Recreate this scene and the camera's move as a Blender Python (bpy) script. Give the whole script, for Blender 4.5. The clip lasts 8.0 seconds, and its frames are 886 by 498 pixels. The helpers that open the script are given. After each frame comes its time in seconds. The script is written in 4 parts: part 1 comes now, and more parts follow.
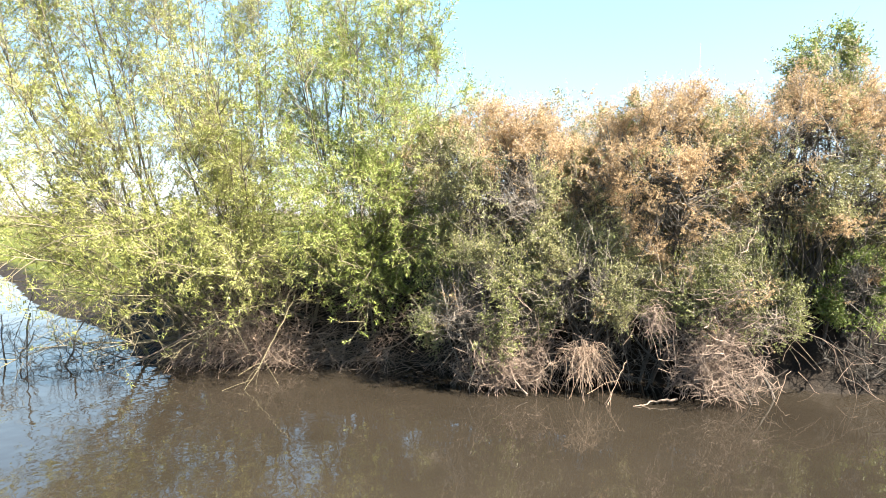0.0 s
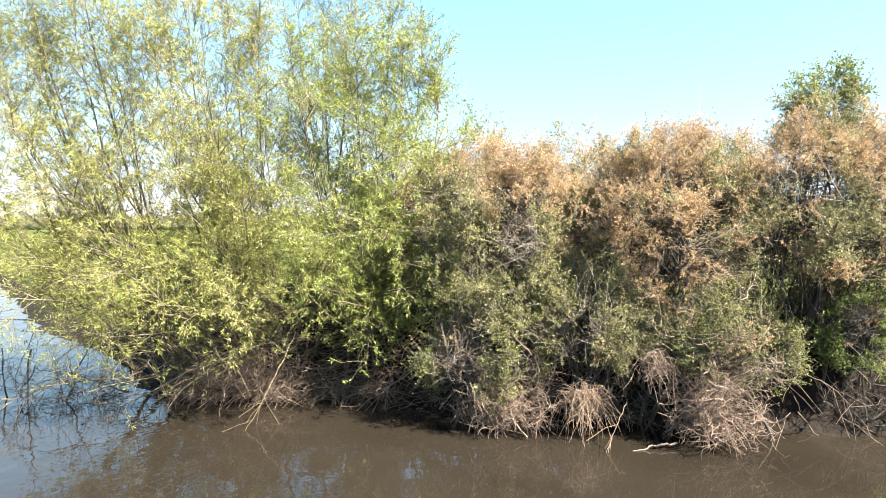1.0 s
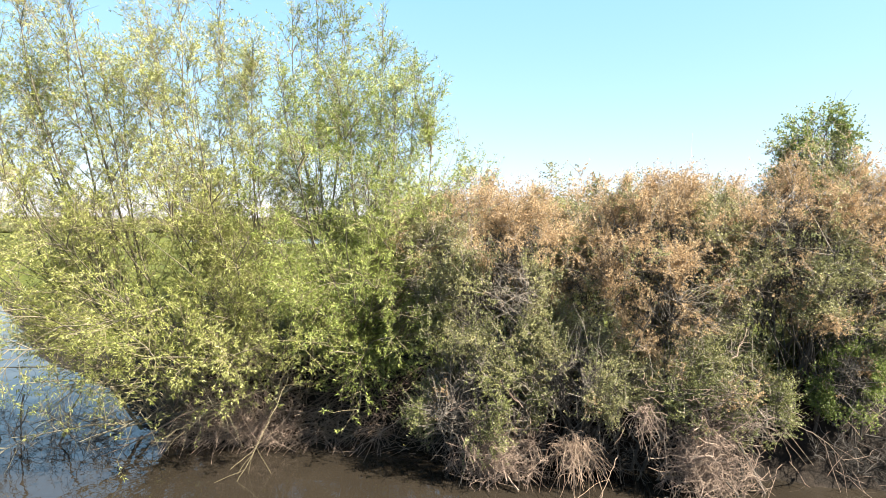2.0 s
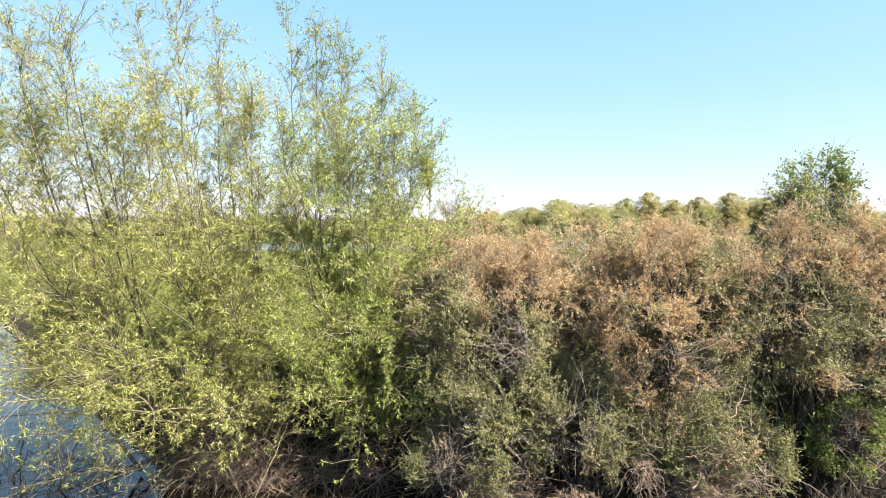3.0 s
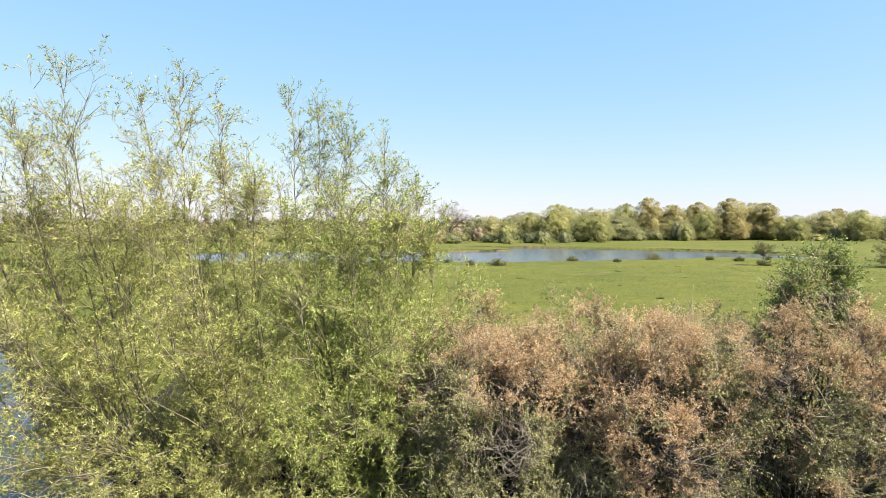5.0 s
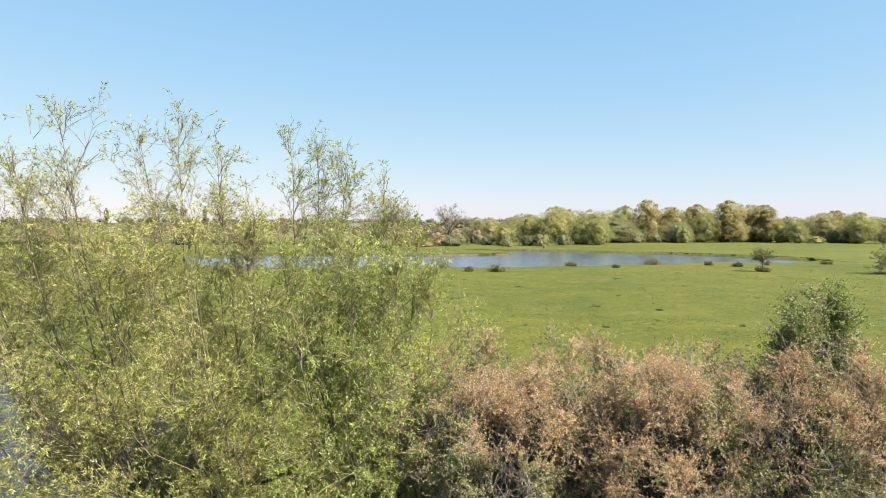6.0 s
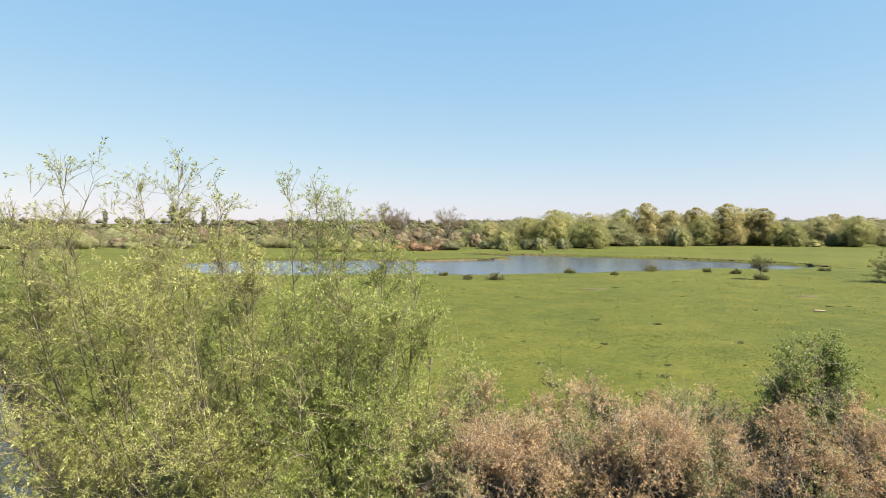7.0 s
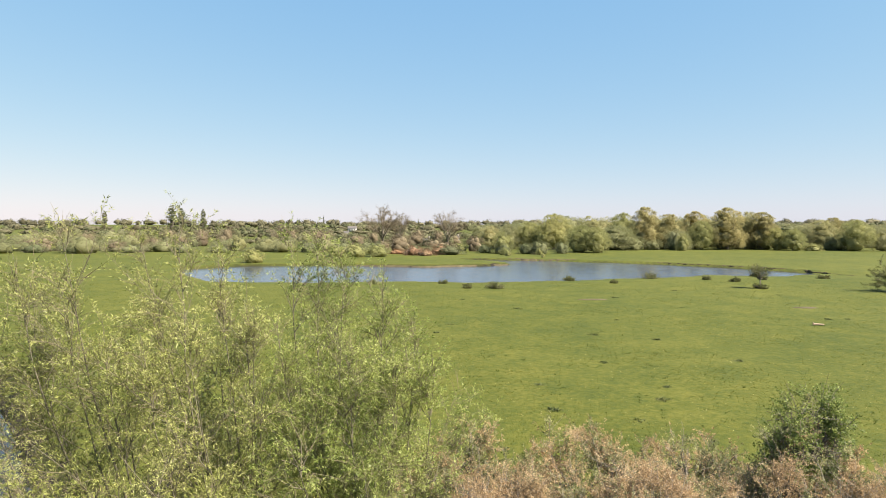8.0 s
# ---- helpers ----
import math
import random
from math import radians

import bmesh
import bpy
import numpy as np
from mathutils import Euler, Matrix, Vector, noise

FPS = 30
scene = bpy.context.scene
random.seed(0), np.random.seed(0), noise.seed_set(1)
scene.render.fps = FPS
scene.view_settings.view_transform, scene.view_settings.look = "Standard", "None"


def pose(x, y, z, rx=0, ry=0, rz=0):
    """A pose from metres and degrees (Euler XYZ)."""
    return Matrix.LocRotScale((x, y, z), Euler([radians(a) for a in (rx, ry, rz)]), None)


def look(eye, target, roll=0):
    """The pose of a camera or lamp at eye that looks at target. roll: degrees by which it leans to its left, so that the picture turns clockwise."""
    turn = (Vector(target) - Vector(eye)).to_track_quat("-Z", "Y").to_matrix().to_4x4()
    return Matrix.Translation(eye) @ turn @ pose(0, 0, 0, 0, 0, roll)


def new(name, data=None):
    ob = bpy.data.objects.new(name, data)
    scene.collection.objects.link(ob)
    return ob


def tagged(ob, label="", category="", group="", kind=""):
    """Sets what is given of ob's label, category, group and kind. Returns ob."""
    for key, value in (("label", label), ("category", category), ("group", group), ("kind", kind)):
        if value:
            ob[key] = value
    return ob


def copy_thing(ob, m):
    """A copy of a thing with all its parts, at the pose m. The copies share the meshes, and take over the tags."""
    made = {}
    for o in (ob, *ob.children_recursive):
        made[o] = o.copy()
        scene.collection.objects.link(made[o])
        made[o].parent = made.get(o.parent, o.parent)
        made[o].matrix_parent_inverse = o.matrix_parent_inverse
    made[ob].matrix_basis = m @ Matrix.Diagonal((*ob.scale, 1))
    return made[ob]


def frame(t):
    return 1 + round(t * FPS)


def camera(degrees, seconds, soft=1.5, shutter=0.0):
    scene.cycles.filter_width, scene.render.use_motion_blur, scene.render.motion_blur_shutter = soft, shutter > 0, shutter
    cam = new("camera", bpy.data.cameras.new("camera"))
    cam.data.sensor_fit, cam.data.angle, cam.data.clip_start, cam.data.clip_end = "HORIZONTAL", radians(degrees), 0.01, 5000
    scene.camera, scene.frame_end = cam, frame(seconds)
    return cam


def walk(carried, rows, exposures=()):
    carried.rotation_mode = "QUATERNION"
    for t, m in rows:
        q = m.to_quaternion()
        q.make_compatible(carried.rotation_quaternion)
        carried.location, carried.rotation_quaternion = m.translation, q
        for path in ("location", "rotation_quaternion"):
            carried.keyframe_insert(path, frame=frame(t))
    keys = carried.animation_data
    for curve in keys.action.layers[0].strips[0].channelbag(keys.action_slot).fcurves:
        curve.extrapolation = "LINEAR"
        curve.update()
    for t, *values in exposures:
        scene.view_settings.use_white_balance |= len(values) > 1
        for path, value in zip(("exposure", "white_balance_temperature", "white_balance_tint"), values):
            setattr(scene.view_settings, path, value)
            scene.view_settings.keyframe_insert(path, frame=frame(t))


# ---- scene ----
cam = camera(72.0, 8.0, 0.5)
PATH = [
    (0, (0.007, 0.17, 1.903), (0.007, 2.168, 1.824), -0.0),
    (0.5, (-0.001, 0.173, 2.13), (-0.001, 2.171, 2.05), -0.0),
    (1, (0.004, 0.175, 2.377), (0.004, 2.174, 2.298), 0.0),
    (1.5, (0.055, 0.192, 2.66), (0.055, 2.19, 2.58), 0.0),
    (1.7, (0.078, 0.194, 2.782), (0.078, 2.192, 2.703), 0.0),
    (2.8, (0.116, 0.203, 3.445), (0.115, 2.201, 3.365), 0.0),
    (3, (0.117, 0.211, 3.565), (0.116, 2.209, 3.486), -0.0),
    (3.5, (0.116, 0.219, 3.864), (0.116, 2.217, 3.784), 0.0),
    (4, (0.115, 0.232, 4.151), (0.115, 2.231, 4.072), -0.0),
    (4.5, (0.097, 0.236, 4.443), (0.097, 2.234, 4.363), 0.0),
    (4.7, (0.087, 0.238, 4.565), (0.087, 2.236, 4.486), 0.0),
    (5.8, (0.060, 0.272, 5.195), (0.065, 2.270, 5.115), 0.0),
    (6, (0.064, 0.265, 5.323), (0.069, 2.263, 5.242), 0.0),
    (6.5, (0.077, 0.250, 5.647), (0.083, 2.248, 5.567), 0.0),
    (7, (0.077, 0.243, 5.988), (0.085, 2.242, 5.908), 0.0),
    (7.5, (0.073, 0.242, 6.347), (0.082, 2.240, 6.267), -0.0),
    (8, (0.067, 0.226, 6.704), (0.077, 2.224, 6.626), -0.0),
]
EXPOSURES = [(0, 3.04), (1.5, 2.68), (3, 2.38), (4.5, 2.2), (6, 1.97), (8, 1.85)]
walk(cam, [(t, look(eye, target, roll)) for t, eye, target, roll in PATH], EXPOSURES)

# ---- light: clear spring day, sun high to the right and a little behind the eye ----
SUN_AZIMUTH, SUN_HEIGHT = 119.0, 47.0
world = bpy.data.worlds.new("sky")
scene.world = world
world.use_nodes = True
sky = world.node_tree.nodes.new("ShaderNodeTexSky")
sky.sky_type, sky.sun_disc = "NISHITA", False
sky.sun_elevation, sky.sun_rotation = radians(SUN_HEIGHT), radians(SUN_AZIMUTH)
sky.air_density, sky.dust_density, sky.ozone_density = 1.0, 0.25, 1.0
background = world.node_tree.nodes["Background"]
background.inputs["Strength"].default_value = 0.05
# a clear, slightly hazy sky: each colour's share and how fast it pales toward the horizon
apart = world.node_tree.nodes.new("ShaderNodeSeparateColor")
whole = world.node_tree.nodes.new("ShaderNodeCombineColor")
world.node_tree.links.new(sky.outputs[0], apart.inputs[0])
for i, (share, pale) in enumerate(((1.166, 0.68), (2.06, 0.40), (3.71, 0.15))):
    power = world.node_tree.nodes.new("ShaderNodeMath")
    power.operation, power.inputs[1].default_value = "POWER", pale
    times = world.node_tree.nodes.new("ShaderNodeMath")
    times.operation, times.inputs[1].default_value = "MULTIPLY", share
    world.node_tree.links.new(apart.outputs[i], power.inputs[0])
    world.node_tree.links.new(power.outputs[0], times.inputs[0])
    world.node_tree.links.new(times.outputs[0], whole.inputs[i])
world.node_tree.links.new(whole.outputs[0], background.inputs["Color"])
sun = new("sun", bpy.data.lights.new("sun", "SUN"))
sun.data.energy, sun.data.angle, sun.data.color = 5.0, radians(0.53), (1.0, 0.93, 0.80)
toward = Vector((math.sin(radians(SUN_AZIMUTH)) * math.cos(radians(SUN_HEIGHT)),
                 math.cos(radians(SUN_AZIMUTH)) * math.cos(radians(SUN_HEIGHT)), math.sin(radians(SUN_HEIGHT))))
sun.matrix_world = look(toward * 60, (0, 0, 0))

rng = np.random.default_rng(11)
UP = np.array((0.0, 0.0, 1.0))


# ---- materials ----
class Graph:
    """A node material with short calls."""

    def __init__(self, name):
        self.material = bpy.data.materials.new(name)
        self.material.use_nodes = True
        self.tree = self.material.node_tree
        self.shader = self.tree.nodes["Principled BSDF"]
        self.out = self.tree.nodes["Material Output"]

    def node(self, kind):
        return self.tree.nodes.new("ShaderNode" + kind)

    def link(self, a, b):
        self.tree.links.new(a, b)

    def noise(self, scale, detail=4.0, rough=0.55, stretch=(1, 1, 1)):
        place = self.node("NewGeometry")
        mapped = self.node("Mapping")
        mapped.inputs["Scale"].default_value = stretch
        self.link(place.outputs["Position"], mapped.inputs["Vector"])
        made = self.node("TexNoise")
        made.inputs["Scale"].default_value, made.inputs["Detail"].default_value = scale, detail
        made.inputs["Roughness"].default_value = rough
        self.link(mapped.outputs[0], made.inputs["Vector"])
        return made.outputs["Fac"]

    def ramp(self, fac, stops):
        made = self.node("ValToRGB")
        ends = made.color_ramp.elements
        while len(ends) < len(stops):
            ends.new(0.5)
        for end, (at, colour) in zip(ends, stops):
            end.position, end.color = at, (*colour, 1)
        self.link(fac, made.inputs[0])
        return made.outputs[0]

    def mix(self, fac, a, b, how="MIX"):
        made = self.node("Mix")
        made.data_type, made.blend_type = "RGBA", how
        for value, socket in ((fac, made.inputs[0]), (a, made.inputs[6]), (b, made.inputs[7])):
            if isinstance(value, (int, float)):
                socket.default_value = value
            elif isinstance(value, tuple):
                socket.default_value = (*value, 1)
            else:
                self.link(value, socket)
        return made.outputs[2]

    def maths(self, how, a, b):
        made = self.node("Math")
        made.operation = how
        for value, socket in ((a, made.inputs[0]), (b, made.inputs[1])):
            if isinstance(value, (int, float)):
                socket.default_value = value
            else:
                self.link(value, socket)
        return made.outputs[0]

    def spread(self, value, low, high):
        made = self.node("MapRange")
        made.inputs["From Min"].default_value, made.inputs["From Max"].default_value = low, high
        self.link(value, made.inputs["Value"])
        return made.outputs[0]

    def bump(self, height, strength, distance):
        made = self.node("Bump")
        made.inputs["Strength"].default_value, made.inputs["Distance"].default_value = strength, distance
        self.link(height, made.inputs["Height"])
        self.link(made.outputs[0], self.shader.inputs["Normal"])
        return made.outputs[0]


def leaf_material(name, stops, through_light=0.35, rough=0.5, patch=0.8, per_object=0.0, each=0.6, shine=0.2):
    """Leaves: colour differs from leaf to leaf and in soft patches; some light passes through."""
    g = Graph(name)
    island = g.node("NewGeometry").outputs["Random Per Island"]
    value = g.maths("ADD", g.maths("MULTIPLY", island, each), g.maths("MULTIPLY", g.spread(g.noise(patch, 2.0), 0.3, 0.7), 1.0 - each))
    colour = g.ramp(value, stops)
    if per_object:
        random_value = g.node("ObjectInfo").outputs["Random"]
        tint = g.ramp(random_value, [(0.0, (1 - per_object, 1 - per_object * 0.8, 1 - per_object)),
                                     (0.5, (1, 1, 1)), (1.0, (1 + per_object, 1 + per_object * 0.6, 1))])
        colour = g.mix(1.0, colour, tint, "MULTIPLY")
    g.link(colour, g.shader.inputs["Base Color"])
    g.shader.inputs["Roughness"].default_value = rough
    g.shader.inputs["Specular IOR Level"].default_value = shine
    glow = g.node("BsdfTranslucent")
    g.link(colour, glow.inputs["Color"])
    both = g.node("MixShader")
    both.inputs[0].default_value = through_light
    g.link(g.shader.outputs[0], both.inputs[1])
    g.link(glow.outputs[0], both.inputs[2])
    g.link(both.outputs[0], g.out.inputs["Surface"])
    return g.material


def bark_material(name, dark, light, scale=30.0, rough=0.85):
    g = Graph(name)
    island = g.node("NewGeometry").outputs["Random Per Island"]
    grain = g.noise(scale, 5.0, 0.6, (1, 1, 0.3))
    value = g.maths("ADD", g.maths("MULTIPLY", island, 0.45), g.maths("MULTIPLY", grain, 0.6))
    g.link(g.ramp(value, [(0.2, dark), (0.85, light)]), g.shader.inputs["Base Color"])
    g.shader.inputs["Roughness"].default_value = rough
    g.bump(grain, 0.5, 0.01)
    return g.material


def water_material(name, mud_sky_tint, deep, ripple_scale, ripple, stretch, breeze=False, swell=0.03, rough=0.03):
    g = Graph(name)
    stain = g.spread(g.noise(0.5, 3.0), 0.3, 0.7)
    g.link(g.mix(stain, mud_sky_tint, deep), g.shader.inputs["Base Color"])
    g.shader.inputs["Roughness"].default_value = rough
    g.shader.inputs["IOR"].default_value = 1.48
    waves = g.maths("ADD", g.noise(ripple_scale, 3.0, 0.5, stretch), g.maths("MULTIPLY", g.noise(ripple_scale * 0.18, 2.0, 0.5, stretch), 2.5))
    if breeze:
        # calm under the hedge, ruffled out in the open bend
        apart = g.node("SeparateXYZ")
        g.link(g.node("NewGeometry").outputs["Position"], apart.inputs[0])
        ruffle = g.node("MapRange")
        ruffle.inputs["From Min"].default_value, ruffle.inputs["From Max"].default_value = 1.0, -3.5
        ruffle.inputs["To Min"].default_value, ruffle.inputs["To Max"].default_value = 0.9, 5.0
        g.link(apart.outputs["X"], ruffle.inputs["Value"])
        waves = g.maths("MULTIPLY", waves, ruffle.outputs[0])
    g.bump(waves, ripple, swell)
    return g.material


def ground_material():
    """Grazed grass on the flat, bare dark soil on the low banks."""
    g = Graph("grass_and_soil")
    place = g.node("NewGeometry")
    apart = g.node("SeparateXYZ")
    g.link(place.outputs["Position"], apart.inputs[0])
    broad = g.spread(g.noise(0.06, 4.0, 0.6), 0.3, 0.7)
    middle = g.spread(g.noise(0.55, 6.0, 0.7), 0.33, 0.68)
    fine = g.spread(g.noise(5.0, 6.0, 0.75), 0.32, 0.68)
    tone = g.maths("ADD", g.maths("MULTIPLY", broad, 0.2), g.maths("ADD", g.maths("MULTIPLY", middle, 0.3), g.maths("MULTIPLY", fine, 0.5)))
    grass = g.ramp(tone, [(0.22, (0.031, 0.043, 0.0045)), (0.5, (0.058, 0.064, 0.0068)), (0.8, (0.094, 0.090, 0.0145))])
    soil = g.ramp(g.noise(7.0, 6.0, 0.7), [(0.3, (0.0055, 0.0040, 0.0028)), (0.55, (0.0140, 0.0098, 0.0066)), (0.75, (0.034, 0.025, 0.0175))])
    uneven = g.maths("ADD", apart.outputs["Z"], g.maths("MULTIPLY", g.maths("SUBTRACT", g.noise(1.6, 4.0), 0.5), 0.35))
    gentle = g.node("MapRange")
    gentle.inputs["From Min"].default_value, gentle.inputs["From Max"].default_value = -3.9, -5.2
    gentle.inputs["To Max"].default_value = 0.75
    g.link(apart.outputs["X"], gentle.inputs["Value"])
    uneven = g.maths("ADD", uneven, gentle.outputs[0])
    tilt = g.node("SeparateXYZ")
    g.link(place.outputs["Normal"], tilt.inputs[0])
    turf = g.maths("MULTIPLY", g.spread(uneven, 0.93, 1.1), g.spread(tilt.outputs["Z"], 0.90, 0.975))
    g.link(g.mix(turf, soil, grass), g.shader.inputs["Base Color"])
    g.shader.inputs["Roughness"].default_value = 0.9
    g.shader.inputs["Specular IOR Level"].default_value = 0.2
    g.bump(g.maths("ADD", g.noise(14.0, 5.0, 0.7), g.noise(2.0, 3.0)), 0.7, 0.05)
    return g.material


def plain_material(name, colour, worn, scale=6.0, rough=0.7):
    g = Graph(name)
    g.link(g.mix(g.spread(g.noise(scale, 5.0), 0.3, 0.75), colour, worn), g.shader.inputs["Base Color"])
    g.shader.inputs["Roughness"].default_value = rough
    return g.material


GROUND = ground_material()
RIVER = water_material("river_water", (0.0210, 0.0168, 0.0122), (0.0140, 0.0112, 0.0082), 2.2, 0.10, (1, 0.8, 1), True)
# bluish base colours paint in some of the sky's reflection
POND = water_material("pond_water", (0.045, 0.05, 0.066), (0.035, 0.04, 0.056), 3.2, 0.7, (1, 1, 1), False, 0.03, 0.16)
WILLOW_LEAF = leaf_material("willow_leaf", [(0.1, (0.12, 0.14, 0.031)), (0.5, (0.252, 0.262, 0.072)), (0.9, (0.4, 0.385, 0.155))], 0.4, 0.42, shine=0.3)
WILLOW_GREEN = leaf_material("green_willow_leaf", [(0.1, (0.085, 0.115, 0.022)), (0.5, (0.218, 0.255, 0.06)), (0.9, (0.385, 0.395, 0.135))], 0.4, 0.42, shine=0.3)
WILLOW_BARK = bark_material("willow_bark", (0.055, 0.045, 0.03), (0.17, 0.145, 0.095))
WILLOW_TWIG = bark_material("willow_twig", (0.085, 0.068, 0.035), (0.21, 0.175, 0.1))
BRONZE_LEAF = leaf_material("bronze_leaf", [(0.15, (0.225, 0.147, 0.077)), (0.5, (0.41, 0.284, 0.158)), (0.85, (0.55, 0.41, 0.245))], 0.45, 0.8, 2.6, each=0.4)
OLIVE_LEAF = leaf_material("olive_leaf", [(0.15, (0.065, 0.07, 0.028)), (0.5, (0.19, 0.188, 0.077)), (0.85, (0.35, 0.32, 0.15))], 0.3, 0.5, 2.6, each=0.45, shine=0.3)
HAWTHORN_LEAF = leaf_material("hawthorn_leaf", [(0.1, (0.04, 0.062, 0.014)), (0.5, (0.11, 0.145, 0.032)), (0.9, (0.24, 0.27, 0.075))], 0.35, 0.5, shine=0.3)
BRAMBLE_LEAF = leaf_material("bramble_leaf", [(0.15, (0.07, 0.08, 0.026)), (0.5, (0.145, 0.15, 0.052)), (0.85, (0.235, 0.228, 0.09))], 0.25, 0.45, 2.6, each=0.5, shine=0.3)
# hedge twigs in two tones: shade darkened into the inner, sunlight into the outer
SHADE_GREY_TWIG = bark_material("shade_grey_twig", (0.018, 0.015, 0.012), (0.105, 0.088, 0.07))
SUNLIT_TWIG = bark_material("sunlit_thorn_twig", (0.035, 0.029, 0.022), (0.30, 0.25, 0.2))
PALE_TWIG = bark_material("weathered_twig", (0.075, 0.048, 0.035), (0.26, 0.19, 0.142))
DARK_TWIG = bark_material("wet_twig", (0.0125, 0.0100, 0.0080), (0.05, 0.04, 0.03))
STRAW = bark_material("dead_straw", (0.13, 0.08, 0.052), (0.3, 0.22, 0.16), 20.0)
# light end raised to stand for sun reaching the reeds under the willows
BROWN_STRAW = bark_material("brown_dead_reed", (0.07, 0.048, 0.037), (0.30, 0.215, 0.16), 20.0)
GRASS_BLADE = leaf_material("grass_blade", [(0.1, (0.052, 0.068, 0.0095)), (0.5, (0.09, 0.1, 0.0125)), (0.9, (0.14, 0.132, 0.03))], 0.45, 0.5)
TUSSOCK_BLADE = leaf_material("tussock_blade", [(0.1, (0.045, 0.065, 0.012)), (0.5, (0.075, 0.098, 0.018)), (0.9, (0.12, 0.135, 0.032))], 0.3, 0.6)
THISTLE = leaf_material("thistle_leaf", [(0.1, (0.05, 0.065, 0.025)), (0.5, (0.09, 0.105, 0.042)), (0.9, (0.15, 0.16, 0.07))], 0.3, 0.6, 0.8, 0.2)
BARE_SOIL = plain_material("bare_soil", (0.042, 0.031, 0.014), (0.085, 0.066, 0.03), 1.2, 0.95)
FLOWER = plain_material("yellow_petal", (0.375, 0.31, 0.06), (0.4, 0.375, 0.25))
# tree line: spring tones paled and greyed, so distance haze is in the colour
TREE_GREEN = leaf_material("spring_tree_leaf", [(0.1, (0.22, 0.22, 0.086)), (0.5, (0.276, 0.272, 0.108)), (0.9, (0.33, 0.315, 0.135))], 0.6, 0.6, 0.15, 0.12, 0.18)
TREE_PALE = leaf_material("grey_green_tree_leaf", [(0.1, (0.205, 0.204, 0.096)), (0.5, (0.255, 0.248, 0.122)), (0.9, (0.305, 0.29, 0.15))], 0.6, 0.6, 0.15, 0.15, 0.18)
TREE_GOLD = leaf_material("golden_tree_leaf", [(0.1, (0.245, 0.215, 0.095)), (0.5, (0.30, 0.262, 0.118)), (0.9, (0.355, 0.31, 0.145))], 0.6, 0.6, 0.15, 0.1, 0.18)
TREE_DARK = leaf_material("dark_tree_leaf", [(0.1, (0.115, 0.124, 0.062)), (0.5, (0.165, 0.172, 0.084)), (0.9, (0.21, 0.208, 0.108))], 0.5, 0.6, 0.15, 0.18, 0.18)
TREE_BUD = leaf_material("brown_tree_bud", [(0.1, (0.10, 0.075, 0.047)), (0.5, (0.17, 0.13, 0.08)), (0.9, (0.23, 0.185, 0.115))], 0.4, 0.7, 0.3)
TREE_RED = leaf_material("russet_shrub_leaf", [(0.1, (0.11, 0.058, 0.033)), (0.5, (0.185, 0.105, 0.06)), (0.9, (0.24, 0.155, 0.092))], 0.3, 0.6, 0.3, 0.2)
TREE_BARK = bark_material("grey_tree_bark", (0.06, 0.048, 0.036), (0.2, 0.165, 0.125), 4.0)
WOODS_LEAF = leaf_material("distant_wood_leaf", [(0.1, (0.07, 0.062, 0.035)), (0.5, (0.117, 0.105, 0.06)), (0.9, (0.15, 0.133, 0.077))], 0.3, 0.7, 0.02, 0.0, 0.2)
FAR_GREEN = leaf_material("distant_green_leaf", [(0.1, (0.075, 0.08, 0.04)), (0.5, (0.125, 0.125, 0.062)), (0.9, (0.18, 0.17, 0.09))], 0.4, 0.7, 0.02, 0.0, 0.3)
BUSH_GREEN = leaf_material("thorn_bush_leaf", [(0.1, (0.05, 0.06, 0.0175)), (0.5, (0.1, 0.105, 0.033)), (0.9, (0.16, 0.155, 0.055))], 0.3, 0.6, 0.8)
WHITE_WALL = plain_material("white_render", (0.39, 0.38, 0.36), (0.3, 0.29, 0.27), 1.0)
ROOF_TILE = plain_material("grey_roof", (0.12, 0.1, 0.09), (0.07, 0.06, 0.055), 1.5)
WINDOW_DARK = plain_material("dark_window_glass", (0.0150, 0.0175, 0.02), (0.025, 0.025, 0.025), 1.0, 0.1)


# ---- mesh makers ----
def mesh_from(name, verts, faces, material, smooth=False):
    """A mesh from arrays of vertices (n, 3) and faces (m, corners)."""
    verts, faces = np.asarray(verts, np.float32).reshape(-1, 3), np.asarray(faces, np.int32)
    mesh = bpy.data.meshes.new(name)
    count, corners = faces.shape
    mesh.vertices.add(len(verts))
    mesh.vertices.foreach_set("co", verts.ravel())
    mesh.loops.add(count * corners)
    mesh.loops.foreach_set("vertex_index", faces.ravel())
    mesh.polygons.add(count)
    mesh.polygons.foreach_set("loop_start", np.arange(0, count * corners, corners, dtype=np.int32))
    if smooth:
        mesh.polygons.foreach_set("use_smooth", np.ones(count, bool))
    mesh.update(calc_edges=True)
    mesh.validate()
    mesh.materials.append(material)
    return mesh


def part(name, shape, material, parent=None, label="", kind="", smooth=False):
    """Links (verts, faces) as one mesh object under a thing or a part, in the thing's own space."""
    ob = new(name, mesh_from(name, shape[0], shape[1], material, smooth))
    if parent is not None:
        ob.parent = parent
    return tagged(ob, label, "", "", kind)


def thing(name, at, label, category, group="", kind=""):
    ob = new(name)
    ob.location = at
    ob.empty_display_size = 0.2
    return tagged(ob, label, category, group, kind)


